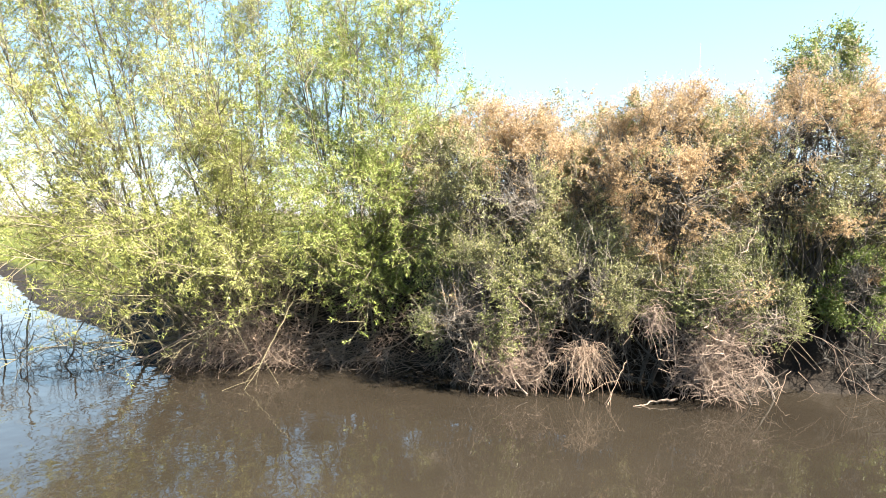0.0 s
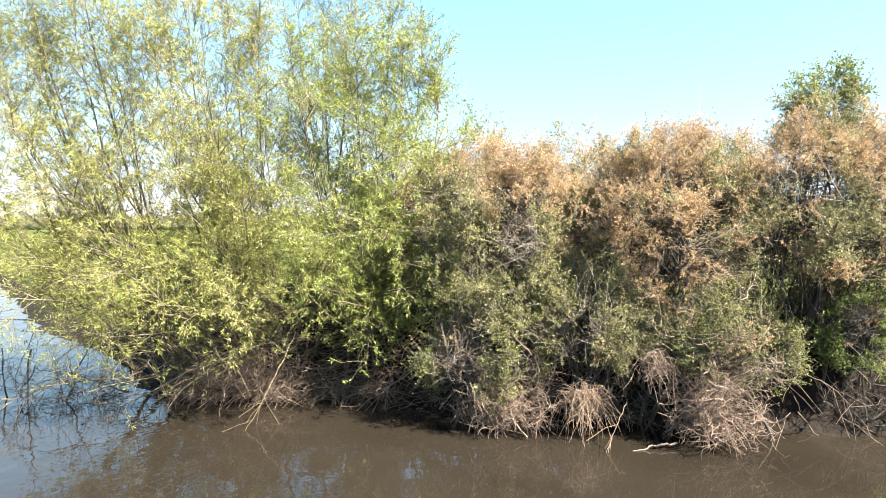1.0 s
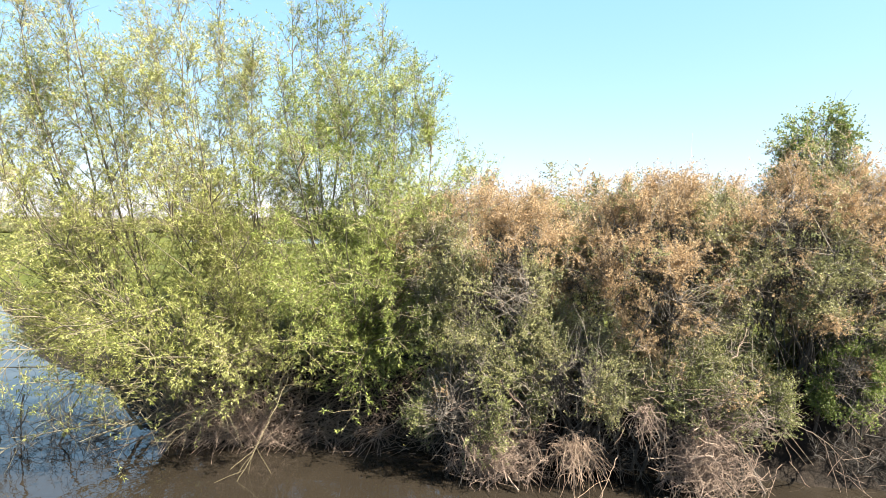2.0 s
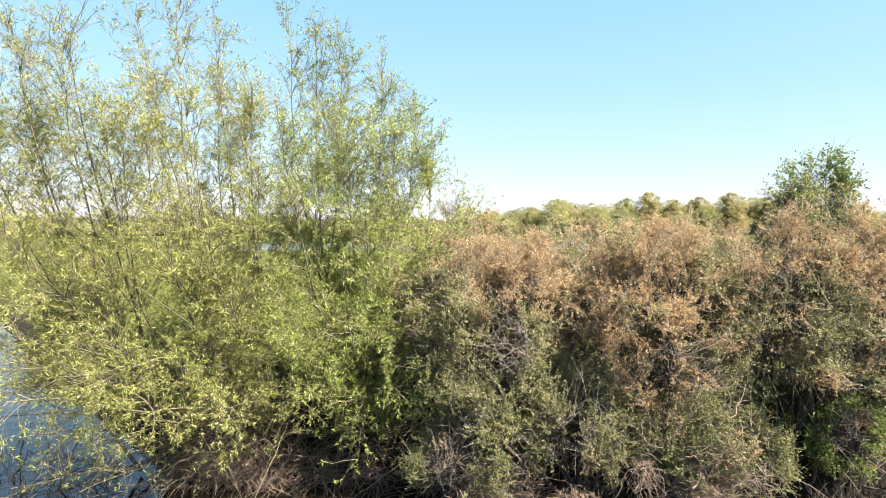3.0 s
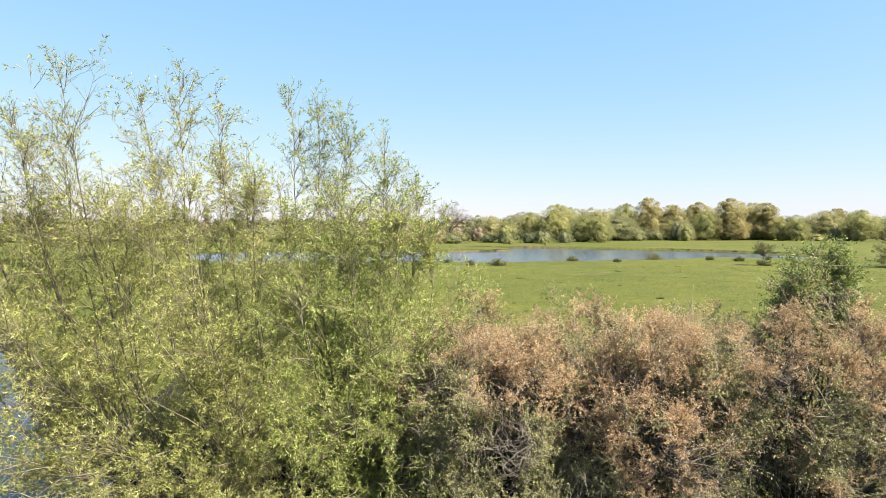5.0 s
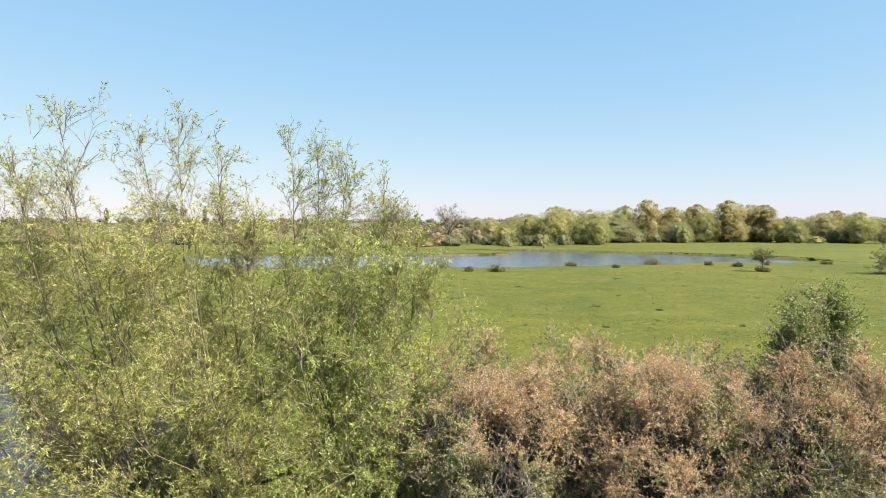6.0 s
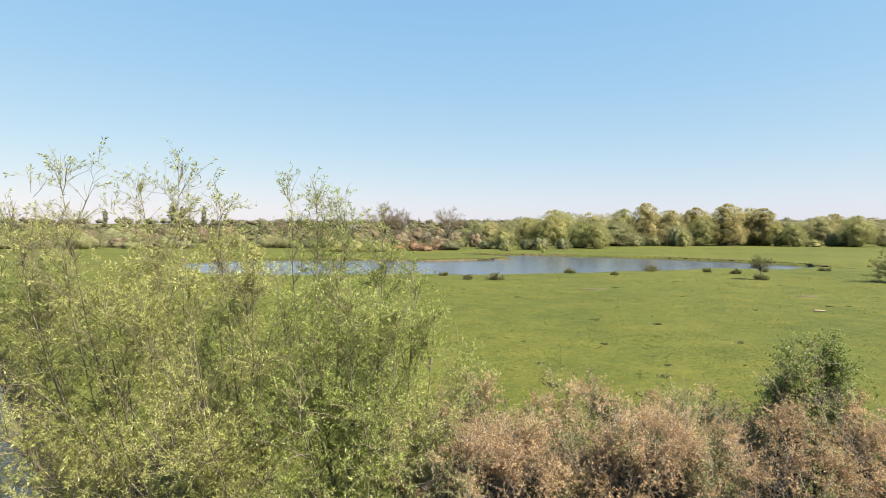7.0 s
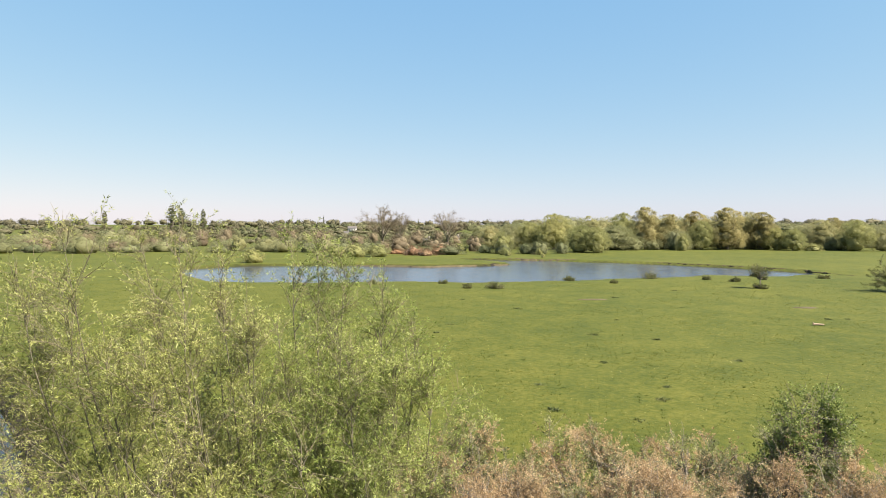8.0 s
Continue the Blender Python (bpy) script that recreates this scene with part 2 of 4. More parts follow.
def joined(*shapes):
    """Several (verts, faces) with equally many corners as one."""
    verts, faces, start = [], [], 0
    for v, f in shapes:
        v = np.asarray(v).reshape(-1, 3)
        verts.append(v)
        faces.append(np.asarray(f) + start)
        start += len(v)
    return np.concatenate(verts), np.concatenate(faces)


def unit(v):
    return v / np.maximum(np.linalg.norm(v, axis=-1, keepdims=True), 1e-9)


def scatter(n):
    return unit(rng.normal(size=(n, 3)))


def tubes(paths, r0, r1, sides=4):
    """Tapered tubes along paths (n, k, 3), with radii at both ends."""
    n, k, _ = paths.shape
    tangent = unit(np.gradient(paths, axis=1))
    ref = np.where(np.abs(tangent.mean(axis=1)[:, 2:3]) > 0.75, np.array((1.0, 0.13, 0)), np.array((0.05, 0.1, 1.0)))
    a = unit(np.cross(tangent, ref[:, None, :]))
    b = np.cross(tangent, a)
    s = np.linspace(0, 1, k)
    radius = (np.broadcast_to(r0, n)[:, None] * (1 - s) + np.broadcast_to(r1, n)[:, None] * s)[:, :, None, None]
    turn = np.arange(sides) * 2 * math.pi / sides
    ring = np.cos(turn)[:, None] * a[:, :, None, :] + np.sin(turn)[:, None] * b[:, :, None, :]
    verts = paths[:, :, None, :] + radius * ring
    i = np.arange(n)[:, None, None] * k * sides
    j = np.arange(k - 1)[None, :, None] * sides
    c = np.arange(sides)[None, None, :]
    d = (c + 1) % sides
    faces = np.stack((i + j + c, i + j + d, i + j + sides + d, i + j + sides + c), axis=-1).reshape(-1, 4)
    return verts.reshape(-1, 3), faces


def along(paths, which, u):
    """Places and directions at the shares u of the paths which."""
    k = paths.shape[1]
    x = np.clip(u, 0, 0.9999) * (k - 1)
    i = x.astype(int)
    f = (x - i)[:, None]
    a, b = paths[which, i], paths[which, i + 1]
    return a * (1 - f) + b * f, unit(b - a)


def sprout(paths, each, share, length, angle, lift=0.0, droop=0.0, wobble=0.08, points=5, fade=0.5, push=None):
    """Side shoots of the paths: each per path, on that share of it, leaving at angle degrees."""
    n = len(paths) * each
    which = np.repeat(np.arange(len(paths)), each)
    u = rng.uniform(share[0], share[1], n)
    at, way = along(paths, which, u)
    side = scatter(n)
    side = unit(side - (side * way).sum(axis=1, keepdims=True) * way)
    a = np.radians(angle) * rng.uniform(0.6, 1.3, n)[:, None]
    go = np.cos(a) * way + np.sin(a) * side + lift * UP
    if push is not None:
        go = go + push
    go = unit(go)
    size = (length * rng.uniform(0.5, 1.3, n) * (1 - fade * u))[:, None, None]
    s = np.linspace(0, 1, points)[None, :, None]
    bend = (wobble * 2.5 * scatter(n) - droop * UP)[:, None, :]
    jitter = np.cumsum(rng.normal(0, wobble / points, (n, points, 3)), axis=1)
    jitter -= jitter[:, :1]
    return at[:, None, :] + size * (go[:, None, :] * s + bend * s * s + jitter)


def limbs(base, tops, spread=0.25, points=9, sag=0.0, wobble=0.06, bow=(0.38, 0.58)):
    """Main stems from about one base to the given tops; bow is the share of the way out and up at which they bend."""
    made = []
    for top in tops:
        a = np.array(base) + np.array((*rng.normal(0, spread, 2), 0))
        b = np.array(top, float)
        span = b - a
        middle = a + span * np.array((bow[0], bow[0], bow[1] + sag))
        s = np.linspace(0, 1, points)[:, None]
        path = (1 - s) ** 2 * a + 2 * s * (1 - s) * middle + s * s * b
        shake = np.cumsum(rng.normal(0, wobble, (points, 3)), axis=0) * np.linalg.norm(span) / points
        shake -= shake[:1]
        shake -= s * shake[-1:]
        made.append(path + shake)
    return np.array(made)


def leaf_blades(at, way, length, width, fold=0.25):
    """Pointed leaves, folded a little along the middle."""
    n = len(at)
    side = unit(np.cross(way, scatter(n)))
    face = np.cross(way, side)
    size = (length * rng.uniform(0.6, 1.25, n))[:, None]
    half = (width * 0.5 * rng.uniform(0.7, 1.2, n))[:, None]
    middle = at + way * size * 0.45 + face * half * fold * 2
    tip = at + way * size - face * size * 0.08 + np.array((0, 0, -0.06)) * size
    verts = np.stack((at, middle + side * half, tip, middle - side * half), axis=1)
    return verts.reshape(-1, 3), np.arange(n * 4).reshape(-1, 4)


def leaf_slips(at, way, length, width):
    """Small leaves of three corners, for the many that are a few millimetres wide."""
    n = len(at)
    half = unit(np.cross(way, scatter(n))) * (width * 0.5 * rng.uniform(0.7, 1.3, n))[:, None]
    size = (length * rng.uniform(0.55, 1.3, n))[:, None]
    verts = np.stack((at + way * size * 0.25 - half, at + way * size * 0.35 + half, at + way * size), axis=1)
    return verts.reshape(-1, 3), np.arange(n * 3).reshape(-1, 3)


def leaves_on(paths, each, share, length, width, angle=45, droop=0.15, loose=0.0, small=True):
    n = len(paths) * each
    which = np.repeat(np.arange(len(paths)), each)
    at, way = along(paths, which, rng.uniform(share[0], share[1], n))
    side = scatter(n)
    side = unit(side - (side * way).sum(axis=1, keepdims=True) * way)
    a = np.radians(angle) * rng.uniform(0.4, 1.5, n)[:, None]
    go = unit(np.cos(a) * way + np.sin(a) * side - droop * UP)
    at = at + loose * scatter(n) * rng.uniform(0, 1, (n, 1))
    return leaf_slips(at, go, length, width) if small else leaf_blades(at, go, length, width)


def leaf_shell(at, outward, length, width):
    """Leaf sprays that lie roughly along the surface of a billow, facing outward."""
    n = len(at)
    face = unit(outward + 1.7 * scatter(n))
    way = unit(np.cross(face, scatter(n)))
    half = np.cross(face, way) * (width * 0.5 * rng.uniform(0.7, 1.3, n))[:, None]
    size = (length * rng.uniform(0.6, 1.3, n))[:, None]
    verts = np.stack((at - way * size * 0.4 - half, at - way * size * 0.3 + half, at + way * size * 0.6), axis=1)
    return verts.reshape(-1, 3), np.arange(n * 3).reshape(-1, 3)


def ball(level):
    """A unit ball of triangles."""
    bm = bmesh.new()
    bmesh.ops.create_icosphere(bm, subdivisions=level, radius=1.0)
    verts = np.array([v.co[:] for v in bm.verts])
    faces = np.array([[v.index for v in f.verts] for f in bm.faces])
    bm.free()
    return verts, faces


BALL, COARSE_BALL = ball(3), ball(2)


def billows(centres, radii, level=0.3, shape=BALL):
    """Lumpy closed leaf masses, one round each centre."""
    ball_verts, ball_faces = shape
    n, m = len(centres), len(ball_verts)
    swell = 1 + level * rng.uniform(-1, 0.6, (n, m, 1))
    verts = centres[:, None, :] + ball_verts[None] * swell * np.broadcast_to(np.asarray(radii), (n, 3))[:, None, :]
    faces = ball_faces[None] + (np.arange(n) * m)[:, None, None]
    return verts.reshape(-1, 3), faces.reshape(-1, 3)


def patches(at, size, seed):
    """Soft noise from 0 to 1 at the places."""
    rolls = np.random.default_rng(seed)
    total = np.zeros(len(at))
    for _ in range(7):
        way = rolls.normal(size=3)
        total += np.sin((at @ way) * (2.2 / size) + rolls.uniform(0, 6.3))
    return 0.5 + total / 7


def smooth_step(x):
    x = np.clip(x, 0, 1)
    return x * x * (3 - 2 * x)


# ---- the ground: river bed, banks, meadow, pond hollow, far rise ----
SHORE = [(4000, -40), (60, 2.5), (20, 5.4), (9, 6.4), (6, 6.8), (4.5, 7.05), (2.5, 7.5), (0.5, 8.3), (-1.2, 8.75), (-3, 8.6), (-3.9, 9.05), (-4.5, 9.8),
         (-6, 11.3), (-9, 13.8), (-13.5, 19.5), (-19, 26), (-30, 33), (-70, 40), (-4000, 60)]
POND_EDGE = [(-18, 60), (-8, 60.5), (-3, 61.5), (4, 60), (12, 62), (21, 65), (30, 68), (38, 67.5), (44, 69), (42.3, 74), (38.2, 80), (31.5, 87), (25, 92), (17, 96), (7, 99), (3.5, 97),
             (9, 91), (10.5, 87), (5, 84), (-2, 82), (-11, 85), (-20, 84.5), (-27, 84), (-33, 78), (-28, 68), (-23, 62)]


def edge_distance(x, y, line, closed):
    pts = np.array(line, float)
    a, b = (pts, np.roll(pts, -1, axis=0)) if closed else (pts[:-1], pts[1:])
    best = np.full(x.shape, 1e9)
    for p, q in zip(a, b):
        d = q - p
        t = np.clip(((x - p[0]) * d[0] + (y - p[1]) * d[1]) / (d @ d), 0, 1)
        best = np.minimum(best, np.hypot(x - p[0] - t * d[0], y - p[1] - t * d[1]))
    return best


def inside(x, y, line):
    pts = np.array(line, float)
    hit = np.zeros(x.shape, bool)
    for (ax, ay), (bx, by) in zip(pts, np.roll(pts, -1, axis=0)):
        if ay != by:
            hit ^= ((ay > y) != (by > y)) & (x < (bx - ax) * (y - ay) / (by - ay) + ax)
    return hit


def waviness(x, y, scale, seed):
    rolls = np.random.default_rng(seed)
    total = np.zeros(np.shape(x))
    for _ in range(6):
        a, b, c = rolls.normal(size=3)
        total = total + np.sin((a * x + b * y) / scale + c * 5)
    return total / 6


def ground_height(x, y):
    x, y = np.asarray(x, float), np.asarray(y, float)
    wx, wy = x + 0.16 * waviness(x, y, 0.35, 3), y + 0.16 * waviness(x, y, 0.35, 4)
    line = np.array(SHORE[::-1], float)
    land = (wy > np.interp(wx, line[:, 0], line[:, 1]))
    d = edge_distance(wx, wy, SHORE, False)
    steep = smooth_step((wx + 7.5) / 2.5)
    bank = steep * (0.95 * smooth_step(d / 0.7) + 0.3 * smooth_step((d - 0.3) / 1.5)) + (1 - steep) * (0.3 * smooth_step(d / 0.6) + 0.95 * smooth_step(d / 9))
    z = np.where(land, bank, -0.9 * smooth_step(d / 1.5))
    back = -7.0 - wy
    z = np.where(back > 0, 1.25 * smooth_step(back / 2), z)
    z = z + np.where(z > 0.02, (0.06 * waviness(x, y, 0.28, 5) + 0.05 * waviness(x, y, 0.1, 15)) * smooth_step(d / 0.3) * smooth_step((8 - d) / 6), 0)
    z = z + np.where(z > 1.0, 0.05 * waviness(x, y, 6, 6) + 0.02 * waviness(x, y, 1.1, 7), 0)
    z = z + np.where(y > 50, 0.16 * smooth_step((y - 64) / 8), 0)
    px, py = x + 0.7 * waviness(x, y, 1.5, 8), y + 0.7 * waviness(x, y, 1.5, 9)
    e = edge_distance(px, py, POND_EDGE, True)
    wet = inside(px, py, POND_EDGE)
    hollow = np.where(wet, 1.0 - 0.5 * smooth_step(e / 3), 1.0 + (0.1 + 0.28 * smooth_step((y - 66) / 6)) * smooth_step(e / 0.4) + 0.2 * smooth_step(e / 9))
    z = np.where((y > 40) & ((e < 9) | wet) & (z > 0.9), np.minimum(z, hollow), z)
    r = np.hypot(x, y)
    return z + np.where(y > 0, 6.0 * smooth_step((r - 320) / 700), 0)


def spaced(*runs):
    return np.unique(np.concatenate([np.linspace(a, b, n) for a, b, n in runs]).round(3))


gx = spaced((-4000, -900, 8), (-900, -130, 20), (-130, -40, 30), (-40, -8, 46), (-8, 8, 90), (8, 50, 58), (50, 130, 26), (130, 900, 20), (900, 4000, 8))
gy = spaced((-600, -12, 8), (-12, 5.5, 20), (5.5, 12, 50), (12, 30, 36), (30, 56, 26), (56, 101, 90), (101, 200, 26), (200, 900, 30), (900, 4500, 10))
mx, my = np.meshgrid(gx, gy)
nx, ny = len(gx), len(gy)
cell = (np.arange(ny - 1)[:, None] * nx + np.arange(nx - 1)[None, :]).ravel()
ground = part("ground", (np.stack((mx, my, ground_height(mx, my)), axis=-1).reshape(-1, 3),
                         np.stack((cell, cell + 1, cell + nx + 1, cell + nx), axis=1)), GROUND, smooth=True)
tagged(ground, "green grazed meadow with bare brown earth river banks", "ground", kind="structure")

river = part("river_water", ([(-400, -9, 0), (400, -9, 0), (400, 62, 0), (-400, 62, 0)], [(0, 1, 2, 3)]), RIVER)
tagged(river, "still muddy brown river water reflecting the bank", "water", kind="structure")
pond = part("pond_water", ([(-40, 56, 1.04), (50, 56, 1.04), (50, 103, 1.04), (-40, 103, 1.04)], [(0, 1, 2, 3)]), POND)
tagged(pond, "shallow blue flood pond lying in the meadow", "water", kind="structure")


def pond_bank(line, most=1.42):
    """The eroded earth edge of the far pond shore: a low ragged step of bare soil under the turf."""
    pts = np.array(line, float)
    run = np.concatenate(([0], np.cumsum(np.hypot(*np.diff(pts, axis=0).T))))
    s = np.arange(0, run[-1], 0.3)
    x, y = np.interp(s, run, pts[:, 0]), np.interp(s, run, pts[:, 1])
    rolls = np.random.default_rng(17)
    x, y = x + 0.35 * waviness(s, s * 0.7, 1.1, 18) + rolls.normal(0, 0.06, len(s)), y + 0.5 * waviness(s, s * 0.3, 1.3, 19) + rolls.normal(0, 0.08, len(s))
    top = np.maximum(ground_height(x, y + 0.6), 1.2) + 0.0 + rolls.normal(0, 0.03, len(s)) - 0.22 * np.clip(waviness(s, s, 2.6, 20) * 3 - 0.9, 0, 1)
    top = np.minimum(top, most)
    rows = [np.stack((x - 0.1, y - 0.25, 0 * x + 0.95), axis=1), np.stack((x, y, 0.5 * top + 0.52), axis=1), np.stack((x, y + 0.03, top), axis=1), np.stack((x + 0.2, y + 0.7, top - 0.25), axis=1)]
    n = len(s)
    i = np.arange(n - 1)
    faces = np.concatenate([np.stack((k * n + i, k * n + i + 1, (k + 1) * n + i + 1, (k + 1) * n + i), axis=1) for k in range(3)])
    return np.concatenate(rows), faces


bank = part("pond_bank", pond_bank([(46, 66.2), (44.6, 68), (42.8, 74), (38.6, 80.2), (32, 87.3), (25.3, 92.4), (17, 96.5), (10, 98.8)]), BARE_SOIL)
tagged(bank, "low eroded bare earth bank along the far pond shore", "earth bank", kind="structure")

bank = part("pond_bank", pond_bank([(-12, 84.8), (-6, 83.2), (-2, 81.9), (5, 83.9), (10, 86.5)], 1.24), BARE_SOIL)
tagged(bank, "low muddy edge of the grassy spit in the pond", "earth bank", kind="structure")


def ground_at(x, y):
    return float(ground_height(np.array([x]), np.array([y]))[0])


# ---- willows on the bank ----
def willow(base, leaders, bushy, low, label, seed, full=1.0, leaf=None):
    """A many-stemmed willow: upright leaders that carry plumes, bushy lower stems, low limbs, leafy shoots and narrow leaves."""
    global rng
    rng = np.random.default_rng(seed)
    tree = thing("willow_tree", base, label, "tree", "willows on the bank")
    foot = np.array(base)
    tall = limbs((0, 0, -0.55), np.array(leaders) - foot, 0.22, 11, wobble=0.05, bow=(0.8, 0.42))
    short = limbs((0, 0, -0.5), np.array(bushy) - foot, 0.25, 11)
    out = limbs((0, 0, -0.35), np.array(low) - foot, 0.3, 11, sag=0.25)
    for path in tall:
        part("stem", tubes(path[None], 0.009 + 0.003 * np.linalg.norm(path[-1] - path[0]), 0.002, 6), WILLOW_BARK, tree, smooth=True)
    for path in short:
        part("stem", tubes(path[None], 0.018, 0.003, 6), WILLOW_BARK, tree, smooth=True)
    for path in out:
        part("low_limb", tubes(path[None], 0.026, 0.004, 6), WILLOW_BARK, tree, smooth=True)
    # ascending branches, shorter toward the tips, make each leader a plume
    plume = np.concatenate((sprout(tall, 15, (0.25, 0.9), 2.35, 50, 0.26, -0.2, 0.07, 8, 0.82), sprout(tall, 5, (0.8, 0.95), 0.45, 34, 0.25, -0.1, 0.06, 8, 0.3)))
    spread = np.concatenate((sprout(short, 9, (0.25, 0.9), 0.95, 44, 0.22, 0.0, 0.09, 8, 0.45), sprout(out, 8, (0.25, 0.95), 0.8, 46, 0.2, 0.12, 0.09, 8, 0.35)))
    for path in plume:
        part("branch", tubes(path[None, ::2], 0.006, 0.0018, 4), WILLOW_BARK, tree, smooth=True)
    for path in spread:
        part("branch", tubes(path[None, ::2], 0.008, 0.0022, 4), WILLOW_BARK, tree, smooth=True)
    inner = sprout(tall, 16, (0.12, 0.6), 0.75, 62, 0.1, 0.1, 0.1, 5, 0.3)
    side = np.concatenate((sprout(plume, 9, (0.2, 0.98), 0.42, 48, 0.16, 0.05, 0.08, 5, 0.35), sprout(spread, 7, (0.15, 1.0), 0.44, 48, 0.12, 0.12, 0.1, 5, 0.2),
                           sprout(tall, 10, (0.62, 0.9), 0.36, 36, 0.2, 0.0, 0.06, 5, 0.4), sprout(tall, 7, (0.86, 1.0), 0.2, 38, 0.2, 0.0, 0.06, 5, 0.2), inner))
    work = part("branchwork", tubes(side[:, ::2], 0.0036, 0.0014, 3), WILLOW_TWIG, tree, kind="stuff")
    fine = np.concatenate((sprout(side, 4, (0.15, 0.95), 0.24, 44, 0.12, 0.12, 0.09, 4, 0.2), side[:, ::-1][:, :4][:, ::-1], plume[:, -4:], spread[:, -4:]))
    high = fine[:, 0, 2] + foot[2]
    lumpy = 0.55 * patches(fine[:, 1], 0.3, seed + 7) + 0.45 * patches(fine[:, 1], 0.13, seed + 8)
    few = rng.uniform(0, 1, len(fine)) < full * np.clip(0.6 + (lumpy - 0.45) * np.clip(4.6 - 0.8 * high, 0.5, 3.8), 0.1, 1.0) * np.clip(1.1 - 0.21 * (high - 2.4), 0.38, 1) * np.clip((high - 0.55) / 0.7, 0.05, 1)
    fine = fine[few]
    part("twig_growth", tubes(fine[:, ::3], 0.0016, 0.0008, 3), WILLOW_TWIG, work, kind="stuff")
    leaves = joined(leaves_on(fine, 11, (0.1, 1.0), 0.058, 0.0115, 46, 0.02, 0.006), leaves_on(fine, 6, (0.88, 1.03), 0.064, 0.0125, 58, 0.0, 0.004), leaves_on(tall, 26, (0.84, 1.0), 0.058, 0.0115, 50, 0.0, 0.01))
    part("foliage", leaves, leaf or WILLOW_LEAF, tree, "narrow fresh spring leaves", "stuff")
    return tree


willow((-3.55, 9.1, 0.6), [(-4.72, 7.9, 6.84), (-5.3, 7.9, 6.35), (-4.95, 8.3, 6.0), (-5.75, 7.8, 5.3), (-4.25, 8.0, 5.5), (-5.4, 8.3, 4.9), (-5.95, 7.4, 4.6), (-5.6, 8.6, 5.4), (-4.5, 9.0, 5.3), (-6.2, 8.3, 5.6), (-6.0, 9.1, 5.9)],
       [(-5.2, 7.0, 4.0), (-4.4, 6.9, 3.1), (-5.6, 7.2, 2.5), (-4.8, 7.3, 4.2), (-5.3, 7.6, 2.6), (-4.1, 7.0, 2.3), (-4.9, 6.9, 2.2)],
       [(-5.6, 7.1, 1.3), (-5.0, 6.9, 1.6), (-4.6, 6.9, 1.2), (-5.5, 7.5, 1.8), (-4.0, 7.3, 1.2), (-5.0, 7.3, 0.45), (-4.2, 7.3, 0.4), (-3.5, 7.5, 0.6)],
       "leaning many-stemmed willow with fresh yellow-green leaves over the water", 21, 0.68)
willow((-2.6, 9.3, 0.7), [(-3.6, 8.85, 6.93), (-4.2, 8.9, 6.7), (-3.1, 8.9, 6.55), (-2.75, 9.1, 5.9), (-3.9, 8.6, 5.6), (-3.3, 8.3, 5.5), (-3.7, 7.9, 5.2), (-2.5, 8.6, 5.6), (-3.4, 9.7, 5.7)],
       [(-3.6, 7.1, 4.1), (-2.6, 7.0, 3.9), (-2.2, 6.9, 2.9), (-3.2, 6.8, 2.9), (-2.9, 7.6, 4.7), (-2.2, 8.0, 4.6), (-3.7, 7.0, 2.2)],
       [(-3.2, 6.8, 1.5), (-2.2, 6.9, 1.5), (-3.8, 7.1, 1.1), (-1.7, 7.4, 1.7), (-2.6, 7.3, 1.9), (-2.8, 7.6, 0.7), (-2.0, 7.6, 0.8)],
       "tall many-stemmed willow with thin upright tops and spring leaves", 22, 0.9)
willow((-1.1, 9.4, 0.75), [(-2.15, 9.2, 6.73), (-1.75, 9.2, 6.6), (-1.3, 9.2, 6.5), (-0.75, 9.1, 6.0), (-0.3, 9.0, 5.45), (0.0, 8.8, 4.8), (-2.1, 8.3, 5.4), (-1.2, 8.3, 5.1), (-0.55, 8.5, 4.9), (-1.6, 9.9, 5.6)],
       [(-1.7, 7.3, 4.1), (-0.8, 7.4, 3.6), (-0.3, 7.6, 2.9), (-1.3, 7.0, 2.7), (-1.3, 8.2, 5.0), (-0.5, 8.3, 4.3), (0.0, 8.0, 3.6), (-1.9, 7.0, 2.9), (-0.6, 7.2, 2.4), (-1.0, 7.0, 3.2), (-0.1, 7.3, 2.1)],
       [(-1.2, 7.1, 1.5), (-0.6, 7.3, 1.6), (0.0, 7.6, 1.8), (-1.4, 7.5, 1.9), (-0.2, 7.4, 2.3), (-0.9, 7.7, 1.0)],
       "dense green willow leaning against the bronze hedge shrubs", 23, 1.0, WILLOW_GREEN)


# ---- hedge shrubs along the bank ----
def dome(centre, size, n, low=-0.2):
    """Places on the upper shell of an ellipsoid."""
    way = scatter(n * 3)
    way = way[way[:, 2] > low][:n]
    return np.array(centre) + way * np.array(size) * rng.uniform(0.82, 1.05, (len(way), 1))


